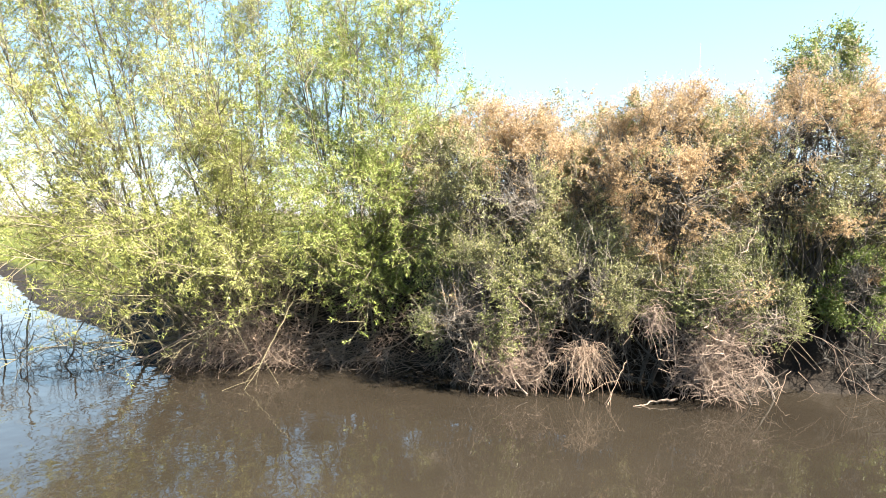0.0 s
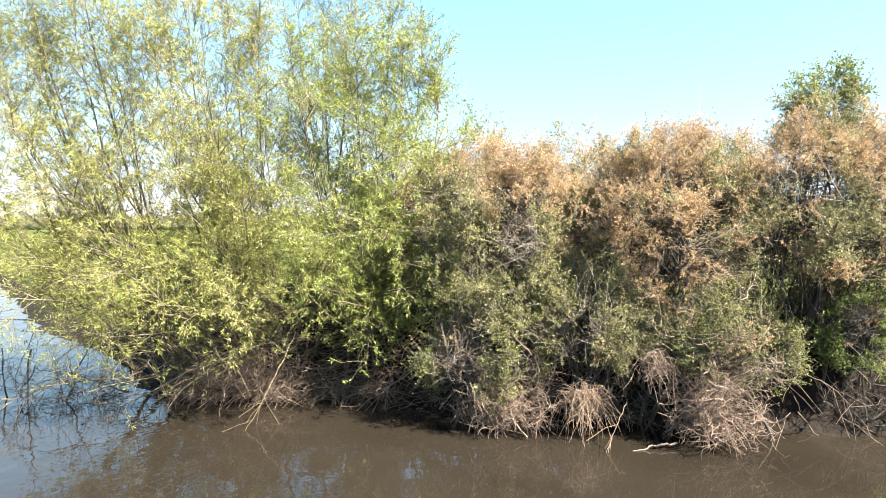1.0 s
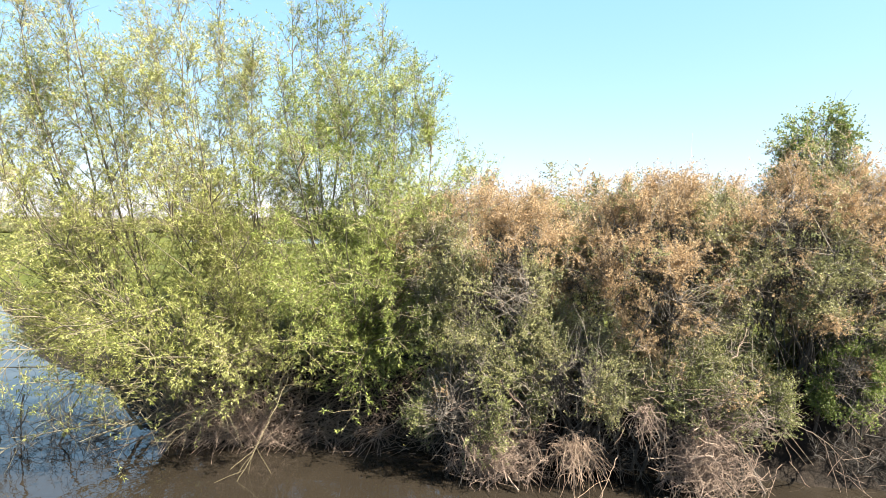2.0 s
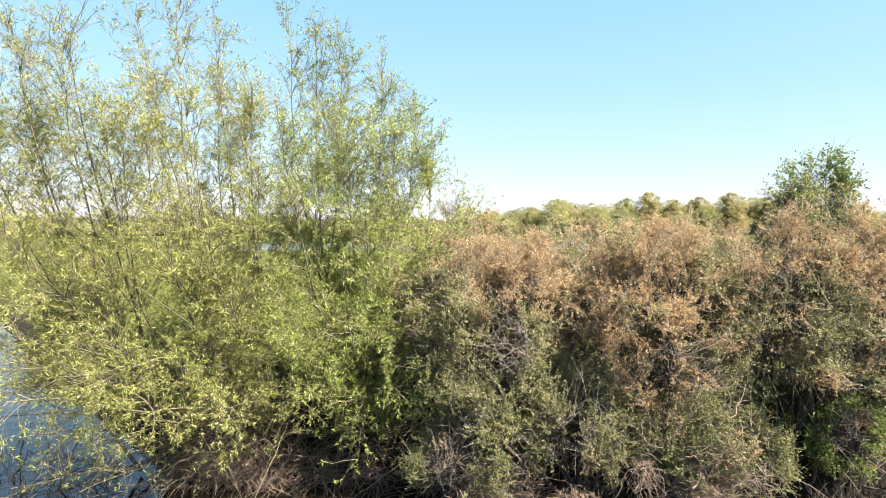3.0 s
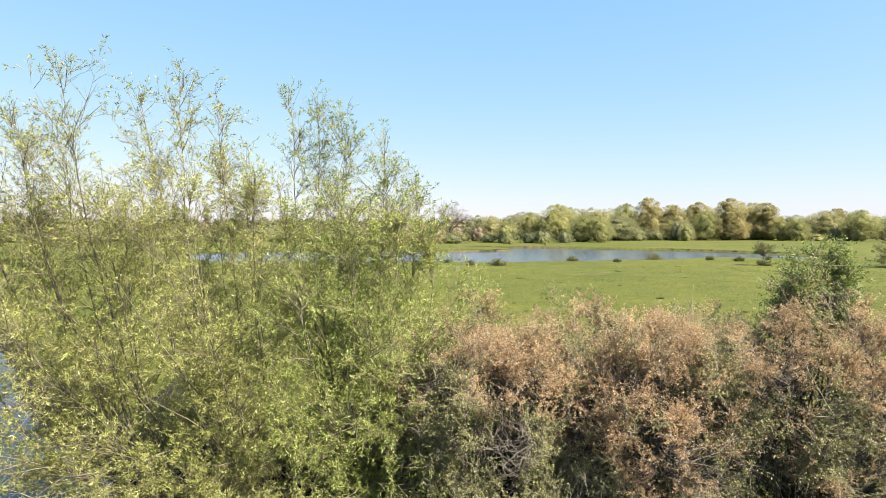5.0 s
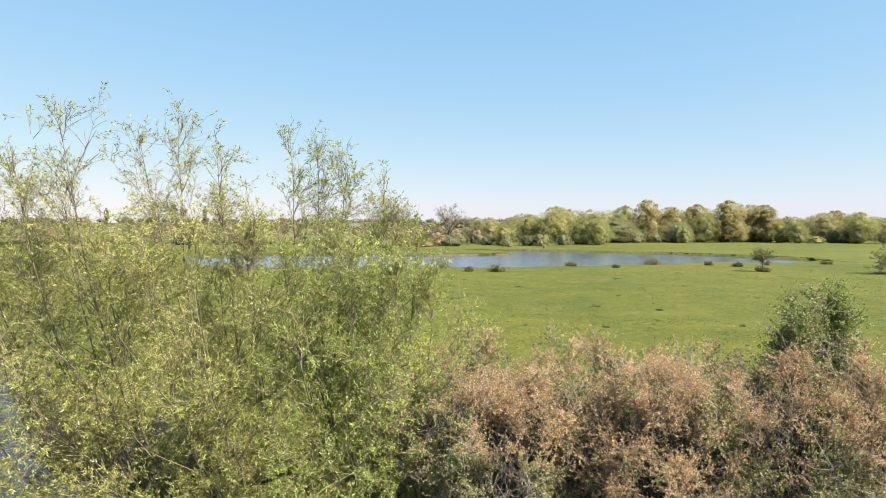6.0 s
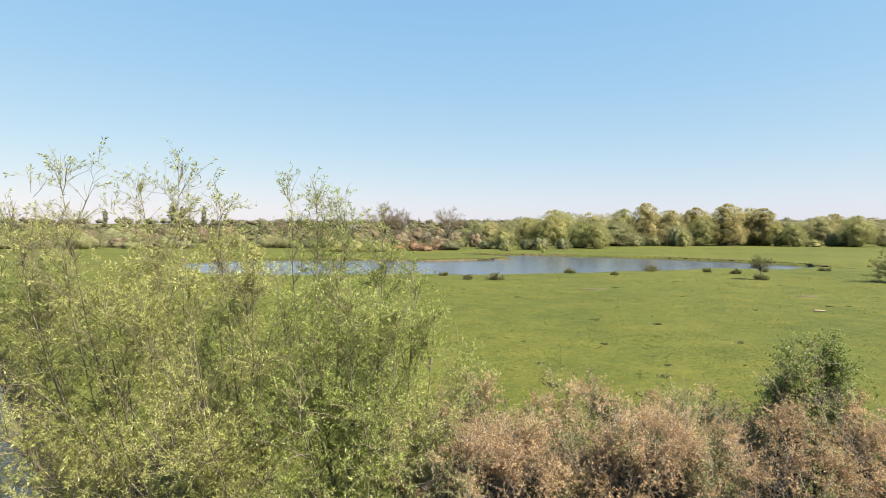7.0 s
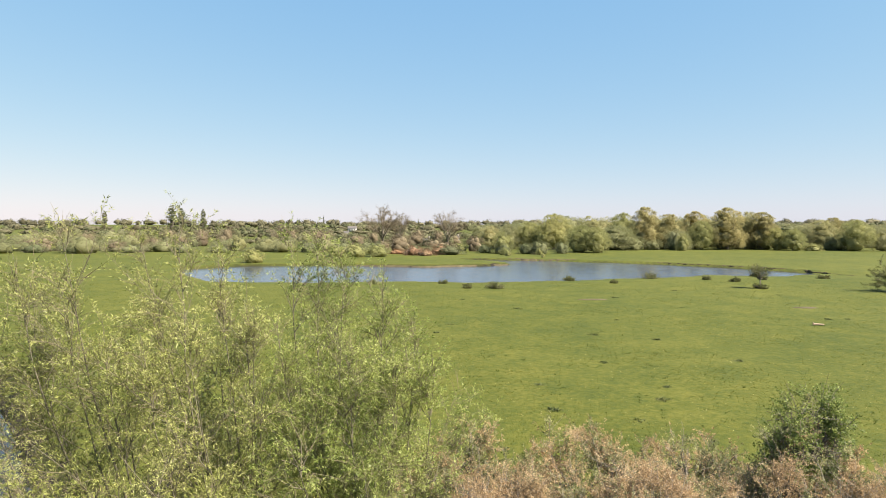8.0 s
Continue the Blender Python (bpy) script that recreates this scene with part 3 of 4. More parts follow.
def shrub(name, base, centre, size, stems, label, category, leaf, bronze, seed, density=1.0, leaf_size=0.032, low=-0.55, withered=(), leafy=()):
    """A dense thorny shrub: stems, zigzag branches, stiff twigs, small green leaves and bronze shoots."""
    global rng
    rng = np.random.default_rng(seed)
    bush = thing(name, base, label, category, "hedge shrubs on the bank")
    foot = np.array(base)
    main = limbs((0, 0, -0.45), dome(np.array(centre) - foot, np.array(size) * 0.86, stems, low), 0.35, 8, wobble=0.12)
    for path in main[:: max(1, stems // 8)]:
        part("stem", tubes(path[None], 0.022, 0.006, 5), SHADE_GREY_TWIG, bush, smooth=True)
    work = part("branchwork", tubes(main, 0.012, 0.004, 4), SHADE_GREY_TWIG, bush, kind="stuff")
    middle, half = np.array(centre) - foot, np.array(size)

    def shell(places):
        """How far out a place is: 1 on the shrub's uneven rounded outline."""
        way = (places - middle) / half
        swell = 1.0 + 0.34 * (patches(unit(way), 0.8, seed + 2) - 0.5)
        return np.linalg.norm(way, axis=1) / swell

    # side branches reach from the nearest limb to places all over the outline
    count = int(370 * density * (half[0] * half[1] + half[1] * half[2] + half[2] * half[0]) ** 0.8)
    way = scatter(count * 2)
    way = way[way[:, 2] > low][:count]
    ends = middle + way * half * (rng.uniform(0.12, 1.0, (len(way), 1)) ** 0.4) * (1.0 + 0.34 * (patches(way, 0.8, seed + 2) - 0.5))[:, None]
    ends += rng.normal(0, 0.06, ends.shape)
    knots = main[:, 2:].reshape(-1, 3)
    roots = knots[np.argmin(np.linalg.norm(ends[:, None, :] - UP * 0.15 - knots[None], axis=2), axis=1)]
    s = np.linspace(0, 1, 5)[None, :, None]
    span = np.linalg.norm(ends - roots, axis=1)[:, None, None]
    side = roots[:, None, :] * (1 - s) + ends[:, None, :] * s + span * 0.25 * np.sin(s * 3.14) * (scatter(len(ends)) - 0.4 * UP)[:, None, :]
    side += np.concatenate((np.zeros((len(ends), 1, 3)), rng.normal(0, 0.035, (len(ends), 4, 3))), axis=1)
    crest = side[ends[:, 2] > middle[2] + 0.45 * half[2]]
    wisps = np.concatenate((sprout(side[::14], 1, (0.9, 1.0), 0.3, 28, 0.7, 0.0, 0.1, 5, 0.0), sprout(crest[::6], 1, (0.85, 1.0), 0.27, 24, 1.3, -0.1, 0.1, 5, 0.0),
                            sprout(crest[::28], 1, (0.9, 1.0), 0.5, 14, 1.8, -0.1, 0.08, 5, 0.0)))
    side = np.concatenate((side, wisps))
    # inner branches take the darkened twig colour so the hollows read as shade
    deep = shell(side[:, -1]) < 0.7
    part("inner_growth", tubes(np.concatenate((side[deep], sprout(side[deep], 2, (0.2, 1.0), 0.4, 60, 0.0, 0.0, 0.15, 5, 0.1)))[:, ::2], 0.006, 0.003, 3), SHADE_GREY_TWIG, work, kind="stuff")
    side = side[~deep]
    part("side_growth", tubes(side, 0.0038, 0.0016, 3), SUNLIT_TWIG, work, kind="stuff")
    fine = sprout(side, 19, (0.3, 1.0), 0.2, 55, 0.1, 0.0, 0.15, 3, 0.1)
    at = fine[:, 1] + foot
    outer = shell(fine[:, 1])
    # growth gathers in sprays near the outside, with dark hollows between them
    pull = [(sign, np.exp(-(((at - np.array((x, y, z))) / (r, r, r * 1.3)) ** 2).sum(axis=1))) for sign, sprays in ((-1.0, withered), (1.0, leafy)) for x, y, z, r in sprays]
    gathered = sum((strength for _, strength in pull), np.zeros(len(at)))
    spray = rng.uniform(0, 1, len(fine)) < np.clip(0.7 * gathered + 8.0 * (0.6 * patches(at, 0.34, seed + 3) + 0.4 * patches(at, 0.15, seed + 9) - 0.455) + 1.3 * (outer - 0.76), 0.03, 1)
    spray &= (outer > 0.6) & (outer < 1.18)
    fine, at = fine[spray], at[spray]
    leaning = sum((sign * strength for sign, strength in pull), np.zeros(len(spray)))[spray]
    part("twig_growth", tubes(fine[::2, ::2], 0.0024, 0.0011, 3), SUNLIT_TWIG, work, kind="stuff")
    patch = 0.5 + 0.8 * (patches(at, 0.5, seed) - 0.5) + 0.5 * (patches(at, 0.17, seed + 1) - 0.5)
    height = np.clip((at[:, 2] - base[2] - 0.2) / (centre[2] + size[2] - base[2] - 0.2), 0, 1)
    patch = patch + 0.75 * leaning + rng.normal(0, 0.13, len(patch))
    tan = patch < bronze * (0.24 + 0.36 * height)
    bare = (patches(at, 0.4, seed + 5) > 0.66 + 0.15 * height) & ~tan
    green = ~tan & ~bare
    if tan.any():
        part("bronze_growth", leaves_on(fine[tan], 22, (0.05, 1.15), leaf_size * 0.72, leaf_size * 0.42, 70, 0.0, 0.012), BRONZE_LEAF, bush, "withered tan and rusty shoots", "stuff")
    if green.any():
        part("foliage", leaves_on(fine[green], 17, (0.2, 1.1), leaf_size * 0.8, leaf_size * 0.48, 65, 0.05, 0.012), leaf, bush, "small green leaves", "stuff")
    return bush


shrub("thorn_shrub", (0.8, 8.6, 0.75), (0.75, 8.2, 2.15), (1.4, 1.15, 1.42), 42, "thorny hedge shrub with tan withered tops and olive leaves", "shrub", OLIVE_LEAF, 0.8, 31, 0.94,
      withered=[(1.1, 7.9, 3.2, 0.55), (0.3, 7.7, 2.9, 0.45)], leafy=[(1.75, 8.0, 3.1, 0.3), (0.3, 7.2, 1.8, 0.8), (1.2, 7.1, 1.9, 0.5)])
shrub("thorn_shrub", (2.4, 8.2, 0.8), (2.6, 7.9, 2.15), (1.25, 1.15, 1.55), 44, "large thorny hedge shrub with rusty tan shoots on top", "shrub", OLIVE_LEAF, 0.85, 32, 0.94,
      withered=[(2.55, 7.1, 2.3, 0.5), (2.8, 7.8, 3.4, 0.5), (2.4, 7.0, 1.7, 0.35), (1.9, 7.2, 2.3, 0.3)], leafy=[(3.5, 7.4, 2.7, 0.25), (3.2, 7.0, 1.4, 0.5), (1.8, 7.2, 2.0, 0.35)])
shrub("thorn_shrub", (4.5, 8.0, 0.85), (4.65, 7.75, 2.2), (1.6, 1.15, 1.45), 46, "tall thorny hedge shrub with bronze crown and grey twigs", "shrub", OLIVE_LEAF, 0.72, 33, 0.94, low=-0.3,
      withered=[(4.2, 7.4, 3.1, 0.55), (4.5, 6.9, 1.8, 0.35), (5.2, 7.3, 3.0, 0.5), (3.5, 7.3, 2.2, 0.3), (3.6, 7.8, 3.2, 0.3)], leafy=[(3.7, 7.3, 2.5, 0.25), (4.5, 6.9, 2.4, 0.4), (4.9, 6.8, 1.3, 0.4)])
shrub("thorn_shrub", (6.5, 7.9, 0.9), (6.75, 7.8, 2.2), (1.3, 1.2, 1.6), 34, "bronze and olive thorny shrub at the hedge end", "shrub", OLIVE_LEAF, 0.95, 34, 0.65)
shrub("hawthorn_bush", (5.0, 8.6, 1.0), (5.0, 8.25, 3.76), (0.52, 0.42, 0.68), 20, "dark green leafy hawthorn rising above the bronze hedge", "shrub", HAWTHORN_LEAF, 0.0, 35, 0.6, 0.046)
shrub("ivy_bush", (4.85, 7.5, 0.75), (4.85, 7.25, 1.1), (0.4, 0.25, 0.45), 10, "dark green ivy hanging on the earth bank", "shrub", HAWTHORN_LEAF, 0.0, 28, 0.9, 0.04, -0.6)
# back row added to block light from behind; also the hedge's meadow-side crest
shrub("thorn_shrub", (1.4, 9.6, 1.1), (0.5, 9.2, 2.2), (1.3, 0.75, 1.3), 26, "olive thorny shrub with tan tops on the meadow side", "shrub", OLIVE_LEAF, 0.85, 30, 0.42, 0.042)
shrub("thorn_shrub", (3.6, 9.4, 1.1), (3.9, 9.1, 2.25), (1.3, 0.75, 1.42), 26, "olive and rusty thorny shrub bordering the meadow", "shrub", OLIVE_LEAF, 0.85, 29, 0.42, 0.042)
shrub("thorn_shrub", (2.3, 9.4, 1.1), (2.3, 9.2, 2.22), (1.2, 0.75, 1.35), 26, "tan-topped thorny shrub on the meadow side of the hedge", "shrub", OLIVE_LEAF, 0.85, 27, 0.4, 0.042)
shrub("bramble_bush", (0.6, 8.0, 0.35), (0.55, 7.4, 0.85), (0.85, 0.7, 0.75), 26, "low bramble bush with bright leaves and bare twigs over the water", "shrub", BRAMBLE_LEAF, 0.0, 36, 0.9, 0.032, -0.5)
shrub("bramble_bush", (3.1, 7.5, 0.35), (3.15, 7.1, 0.95), (0.85, 0.55, 0.7), 26, "low olive bramble bush above a tangle of dead branches", "shrub", BRAMBLE_LEAF, 0.25, 37, 0.9, 0.03, -0.4)
shrub("bramble_bush", (1.7, 7.9, 0.5), (1.75, 7.35, 1.1), (0.8, 0.55, 0.7), 20, "twiggy olive bramble between the larger hedge shrubs", "shrub", OLIVE_LEAF, 0.15, 38, 0.9, 0.028, -0.4)
# added filler: hides a bright gap where the hedge foot should look dark
shrub("bramble_bush", (5.9, 8.6, 0.9), (5.8, 8.4, 1.35), (1.5, 0.4, 0.6), 18, "filler bramble hiding a bright gap under the hedge end", "shrub", OLIVE_LEAF, 0.05, 26, 0.6, 0.045)
# low brambles added to screen the bright meadow between the willow stems
shrub("bramble_bush", (-1.3, 10.2, 1.15), (-1.3, 10.1, 1.35), (1.3, 0.5, 0.5), 14, "low dark undergrowth bramble behind the willows", "shrub", OLIVE_LEAF, 0.1, 39, 0.4, 0.05)
shrub("bramble_bush", (-3.7, 10.4, 1.1), (-3.7, 10.3, 1.3), (1.3, 0.5, 0.5), 14, "low olive undergrowth bramble behind the willows", "shrub", OLIVE_LEAF, 0.1, 40, 0.4, 0.05)


# ---- dead stems and branches at the water's edge ----
def dead_tangle(name, at, size, count, material, label, seed, length=0.6, lift=0.2):
    """Crossed dead branches with forked side twigs, resting on the bank and in the water."""
    global rng
    rng = np.random.default_rng(seed)
    heap = thing(name, at, label, "dead branches")
    a = rng.normal(0, 0.4, (count, 3)) * np.array(size)
    a[:, 2] = np.abs(a[:, 2]) * 1.5 + 0.02
    way = unit(scatter(count) * np.array((0.9, 0.7, 0.9)) + lift * UP)
    s = np.linspace(-0.5, 0.5, 6)[None, :, None]
    long = (length * rng.uniform(0.5, 1.3, count))[:, None, None]
    main = a[:, None, :] + long * (way[:, None, :] * s + 0.3 * scatter(count)[:, None, :] * s * s + np.cumsum(rng.normal(0, 0.035, (count, 6, 3)), axis=1))
    low = main[:, :, 2].min(axis=1)
    main[:, :, 2] += np.maximum(-0.06 - low, 0)[:, None]
    for path in main[:7]:
        part("branch", tubes(path[None], 0.013, 0.006, 5), material, heap, smooth=True)
    part("branchwork", tubes(main[7:], 0.0052, 0.0026, 4), material, heap, kind="stuff")
    part("twig_growth", tubes(sprout(main, 12, (0.1, 1), length * 0.34, 58, 0.0, 0.1, 0.3, 4, 0.2), 0.0032, 0.0014, 3), material, heap, kind="stuff")
    return heap


def straw_mop(at, reach, fall, count, label, seed, material=None):
    """A bundle of dead stems draped over a branch, hanging down in front."""
    global rng
    rng = np.random.default_rng(seed)
    heap = thing("straw_bundle", at, label, "dead straw")
    turn = rng.normal(-math.pi / 2, 1.0, count)
    out = np.stack((np.cos(turn) - 0.25, np.sin(turn), np.zeros(count)), axis=1) * (reach * rng.uniform(0.15, 1.0, count))[:, None]
    start = rng.normal(0, 0.3, (count, 3)) * np.array((reach, reach * 0.5, fall * 0.35))
    s = np.linspace(0, 1, 7)[None, :, None]
    drop = (fall * rng.uniform(0.2, 1.0, count))[:, None, None]
    twist = scatter(count)[:, None, :] * reach * 1.2 * s * s
    paths = start[:, None, :] + out[:, None, :] * np.sqrt(s) + twist + UP * (0.3 * reach * np.sin(s * 3.1) - drop * s ** 1.6) + np.cumsum(rng.normal(0, 0.016, (count, 7, 3)), axis=1)
    low = paths[:, :, 2].min(axis=1) + at[2]
    paths[:, :, 2] += np.maximum(-0.04 - low, 0)[:, None]
    part("straw", tubes(paths, 0.0036, 0.002, 3), material or STRAW, heap, kind="stuff")
    cross = start[:, None, :] + out[:, None, :] * 0.7 + scatter(count)[:, None, :] * reach * 1.1 * (s - 0.5) + scatter(count)[:, None, :] * reach * 0.9 * (s - 0.5) ** 2 - UP * fall * rng.uniform(0.0, 0.6, (count, 1, 1))
    part("loose_straw", tubes(cross, 0.0034, 0.0018, 3), material or STRAW, heap, kind="stuff")
    return heap


straw_mop((1.6, 6.95, 0.5), 0.26, 0.42, 100, "pale dead straw bundle hanging down to the water", 41)
straw_mop((2.27, 6.66, 0.98), 0.17, 0.32, 46, "reddish dead straw tuft caught in the bramble", 42, PALE_TWIG)
dead_tangle("branch_tangle", (2.95, 6.7, 0.1), (0.55, 0.38, 0.8), 190, PALE_TWIG, "sun-bleached tangle of dead branches standing in the water", 43, 0.45)
dead_tangle("branch_tangle", (0.75, 7.1, 0.05), (0.62, 0.35, 0.55), 150, PALE_TWIG, "grey dead twigs hanging into the water under the bramble", 44, 0.4)
dead_tangle("branch_tangle", (-5.2, 8.5, 0.0), (1.5, 0.9, 0.3), 48, SHADE_GREY_TWIG, "dark wet twigs sticking out of the river", 45, 0.8, 0.4)
dead_tangle("branch_tangle", (1.9, 7.25, 0.1), (0.6, 0.3, 0.5), 60, SHADE_GREY_TWIG, "grey dead twigs below the hedge", 46, 0.5)


dead_tangle("branch_tangle", (-2.55, 8.25, 0.05), (1.05, 0.3, 0.65), 130, BROWN_STRAW, "reddish-brown dead stems on the bank below the willows", 48, 0.55)
dead_tangle("root_tangle", (5.2, 7.05, 0.1), (1.1, 0.25, 0.5), 70, DARK_TWIG, "dark roots and dead stems on the earth bank", 47, 0.4)


def reed_litter(name, corner_a, corner_b, count, label, seed):
    """Flattened dead reeds and grass lying down the bank."""
    global rng
    rng = np.random.default_rng(seed)
    x = rng.uniform(corner_a[0], corner_b[0], count)
    y = rng.uniform(corner_a[1], corner_b[1], count)
    heap = thing(name, (0, 0, 0), label, "dead reeds")
    way = unit(np.stack((rng.normal(-0.4, 0.9, count), rng.normal(-0.5, 0.5, count), rng.normal(-0.05, 0.35, count)), axis=1))
    s = np.linspace(0, 1, 6)[None, :, None]
    size = rng.uniform(0.25, 0.75, count)[:, None, None]
    start = np.stack((x, y, ground_height(x, y) + rng.uniform(0.03, 0.35, count)), axis=1)
    paths = start[:, None, :] + size * (way[:, None, :] * s - UP * 0.35 * s * s) + np.cumsum(rng.normal(0, 0.012, (count, 6, 3)), axis=1)
    floor = ground_height(paths[:, :, 0], paths[:, :, 1])
    paths[:, :, 2] = np.maximum(paths[:, :, 2], np.maximum(floor, -0.02) + 0.01)
    part("litter", tubes(paths, 0.0038, 0.002, 3), BROWN_STRAW, heap, kind="stuff")
    return tagged(heap, kind="stuff")


reed_litter("reed_litter", (-3.9, 8.3), (-0.6, 9.5), 1600, "flattened brown dead reeds on the bank below the willows", 51)
reed_litter("reed_litter", (-0.4, 8.0), (2.8, 9.0), 500, "brown dead grass stems on the shaded bank", 52)
reed_litter("reed_litter", (3.6, 7.0), (7.0, 7.8), 130, "sparse brown dead grass on the bare earth bank", 53)


def fallen_limb(points, thick, label, seed, material=None, forks=7, reach=0.5):
    """A bare limb with forked ends, through the given bends."""
    global rng
    rng = np.random.default_rng(seed)
    p = np.array(points, float)
    t = np.linspace(0, len(p) - 1, 14)
    path = np.stack([np.interp(t, range(len(p)), p[:, i]) for i in range(3)], axis=1)
    path[1:-1] = (path[:-2] + 2 * path[1:-1] + path[2:]) / 4 + rng.normal(0, 0.008, (12, 3))
    limb = thing("fallen_branch", p[0], label, "branch")
    path = path - p[0]
    part("limb", tubes(path[None], thick, thick * 0.35, 7), material or PALE_TWIG, limb, smooth=True)
    fork = sprout(path[None], forks, (0.45, 1.0), reach, 40, 0.0, 0.1, 0.08, 6, 0.3)
    for arm in fork:
        part("fork", tubes(arm[None], thick * 0.35, 0.002, 5), material or PALE_TWIG, limb, smooth=True)
    return limb


fallen_limb([(-2.6, 8.25, 0.8), (-3.3, 8.1, 0.48), (-3.7, 8.05, 0.25), (-4.35, 7.9, -0.05)], 0.015, "pale bare branch sloping from the bank into the water", 61)
fallen_limb([(-3.3, 7.7, 1.95), (-3.8, 7.45, 1.8), (-4.45, 7.3, 1.76)], 0.02, "pale broken willow limb hanging level above the water", 62, WILLOW_BARK)
fallen_limb([(-1.9, 8.0, 1.0), (-2.05, 7.5, 0.5), (-2.3, 7.1, -0.05)], 0.006, "thin forked branch dipping into the river", 63, WILLOW_TWIG)
fallen_limb([(-1.25, 8.5, 1.2), (-1.28, 8.35, 0.5), (-1.35, 8.2, -0.05)], 0.009, "thin bare branch hanging straight down to the water", 64)
fallen_limb([(-0.1, 8.3, 0.6), (-0.6, 8.0, 0.35), (-1.1, 7.9, 0.0)], 0.010, "thin pale branch leaning out from the dark bank", 65)
fallen_limb([(2.5, 6.6, 0.05), (2.25, 6.55, 0.04), (2.0, 6.5, 0.0)], 0.014, "pale stick floating at the water's edge", 66, None, 2, 0.12)
fallen_limb([(2.05, 6.9, 0.4), (1.9, 6.65, 0.3), (1.7, 6.45, -0.03)], 0.005, "thin arching dead reed bending into the water", 68, STRAW)
fallen_limb([(3.9, 7.2, 0.75), (4.3, 6.95, 0.62), (4.55, 6.85, 0.35)], 0.006, "thin arching bramble cane over the earth bank", 67)


# ---- the meadow ----
def clump(name, at, radius, height, count, label, material, seed, group):
    """A low clump of coarse leaves."""
    global rng
    rng = np.random.default_rng(seed)
    tuft = thing(name, (at[0], at[1], ground_at(*at) - 0.02), label, "weed clump", group)
    a = rng.normal(0, radius * 0.42, (count, 3)) * np.array((1, 1, 0))
    way = unit(scatter(count) * np.array((1, 1, 0.4)) + UP * 0.45)
    part("foliage", leaf_blades(a, way, height, height * 0.3), material, tuft, kind="stuff")
    stalks = np.stack((a[:9], a[:9] + way[:9] * height * 1.2), axis=1)
    part("stalk_growth", tubes(stalks, 0.008, 0.004, 3), material, tuft, kind="stuff")
    return tuft


WEEDS = [(-0.9, 23.8), (3.4, 18.0), (5.6, 17.0), (6.6, 24.2), (3.45, 20.8), (7.75, 30.5), (10.3, 35.2), (10.4, 29.1), (-1.5, 29.4), (-0.1, 31.0), (0.65, 33.6), (7.0, 19.0), (7.7, 20.5),
         (19.7, 51.1), (1.7, 44.6), (22.5, 35.2), (23.7, 35.2), (13.2, 46.0), (16.0, 40.2), (5.1, 40.0), (26.5, 47.5), (12.1, 24.5)]
for i, at in enumerate(WEEDS):
    big = 0.10 + 0.05 * (i % 3) + 0.003 * at[1]
    clump("thistle_clump", at, big, 0.09 + 0.03 * (i % 2), 120, "dark grey-green thistle clump in the grazed grass", THISTLE, 200 + i, "weed clumps on the meadow")


def uneven_tops(width, height, clear):
    """Limb ends of a low bush of three unequal lobes."""
    lobes = []
    for share in (1.0, 0.7, 0.5):
        tall = (height - clear) * share * rng.uniform(0.85, 1.1)
        shift = rng.normal(0, width * 0.24 * (1.15 - share), 2)
        lobes.append(dome((*shift, clear + tall * 0.45), (width * 0.5 * share, width * 0.45 * share, tall * 0.5), 7, -0.4))
    return np.concatenate(lobes)


def meadow_bush(at, width, height, label, seed, leaf=None, clear=0.0, leafy=22):
    """A small thorn bush on the open meadow."""
    global rng
    rng = np.random.default_rng(seed)
    bush = thing("meadow_bush", (at[0], at[1], ground_at(*at) - 0.03), label, "bush", "small bushes on the meadow")
    main = limbs((0, 0, clear * 0.9), uneven_tops(width, height, clear), width * 0.05, 6, wobble=0.1)
    part("framework", tubes(main, 0.02 + 0.012 * clear, 0.008, 4), TREE_BARK, bush)
    if clear:
        part("trunk", tubes(np.array([[(0, 0, -0.05), (0.03, 0, clear * 0.5), (0, 0.02, clear)]]), 0.06, 0.045, 6), TREE_BARK, bush, smooth=True)
    side = sprout(main, 9, (0.35, 1.0), width * 0.3, 50, 0.1, 0, 0.12, 4, 0.2)
    part("branchwork", tubes(side, 0.007, 0.004, 3), TREE_BARK, bush, kind="stuff")
    part("foliage", leaves_on(side, leafy, (0.2, 1.2), 0.065, 0.045, 60, 0.0, 0.05 + 0.03 * width), leaf or TREE_GREEN, bush, kind="stuff")
    return bush


meadow_bush((27.6, 52.4), 1.75, 2.3, "small sparse thorn tree on the meadow by the pond", 71, BUSH_GREEN, 0.95, 26)
meadow_bush((37.0, 49.5), 3.4, 2.7, "wide spreading thorn bush casting a shadow on grass", 72, BUSH_GREEN, 0.0, 120)
meadow_bush((27.55, 52.3), 1.1, 0.3, "low bramble ring round the foot of the thorn tree", 70, BUSH_GREEN)
BUSHES = [(4.7, 52.6, 1.5, 0.75), (2.4, 52.8, 0.8, 0.5), (-6.2, 56.5, 1.0, 0.6), (0.4, 58.2, 0.8, 0.4), (13.2, 61.5, 1.1, 0.5), (22.0, 64.0, 1.7, 0.6),
          (26.8, 61.0, 0.9, 0.45), (28.6, 58.8, 0.9, 0.5), (32.5, 61.0, 0.8, 0.5), (16.5, 57.5, 0.7, 0.3), (39.5, 62.5, 1.1, 0.4), (47, 64.5, 1.0, 0.4)]
for i, (x, y, w, h) in enumerate(BUSHES):
    meadow_bush((x, y), w, h * 0.7, "low green bramble bush near the pond", 73 + i, BUSH_GREEN)

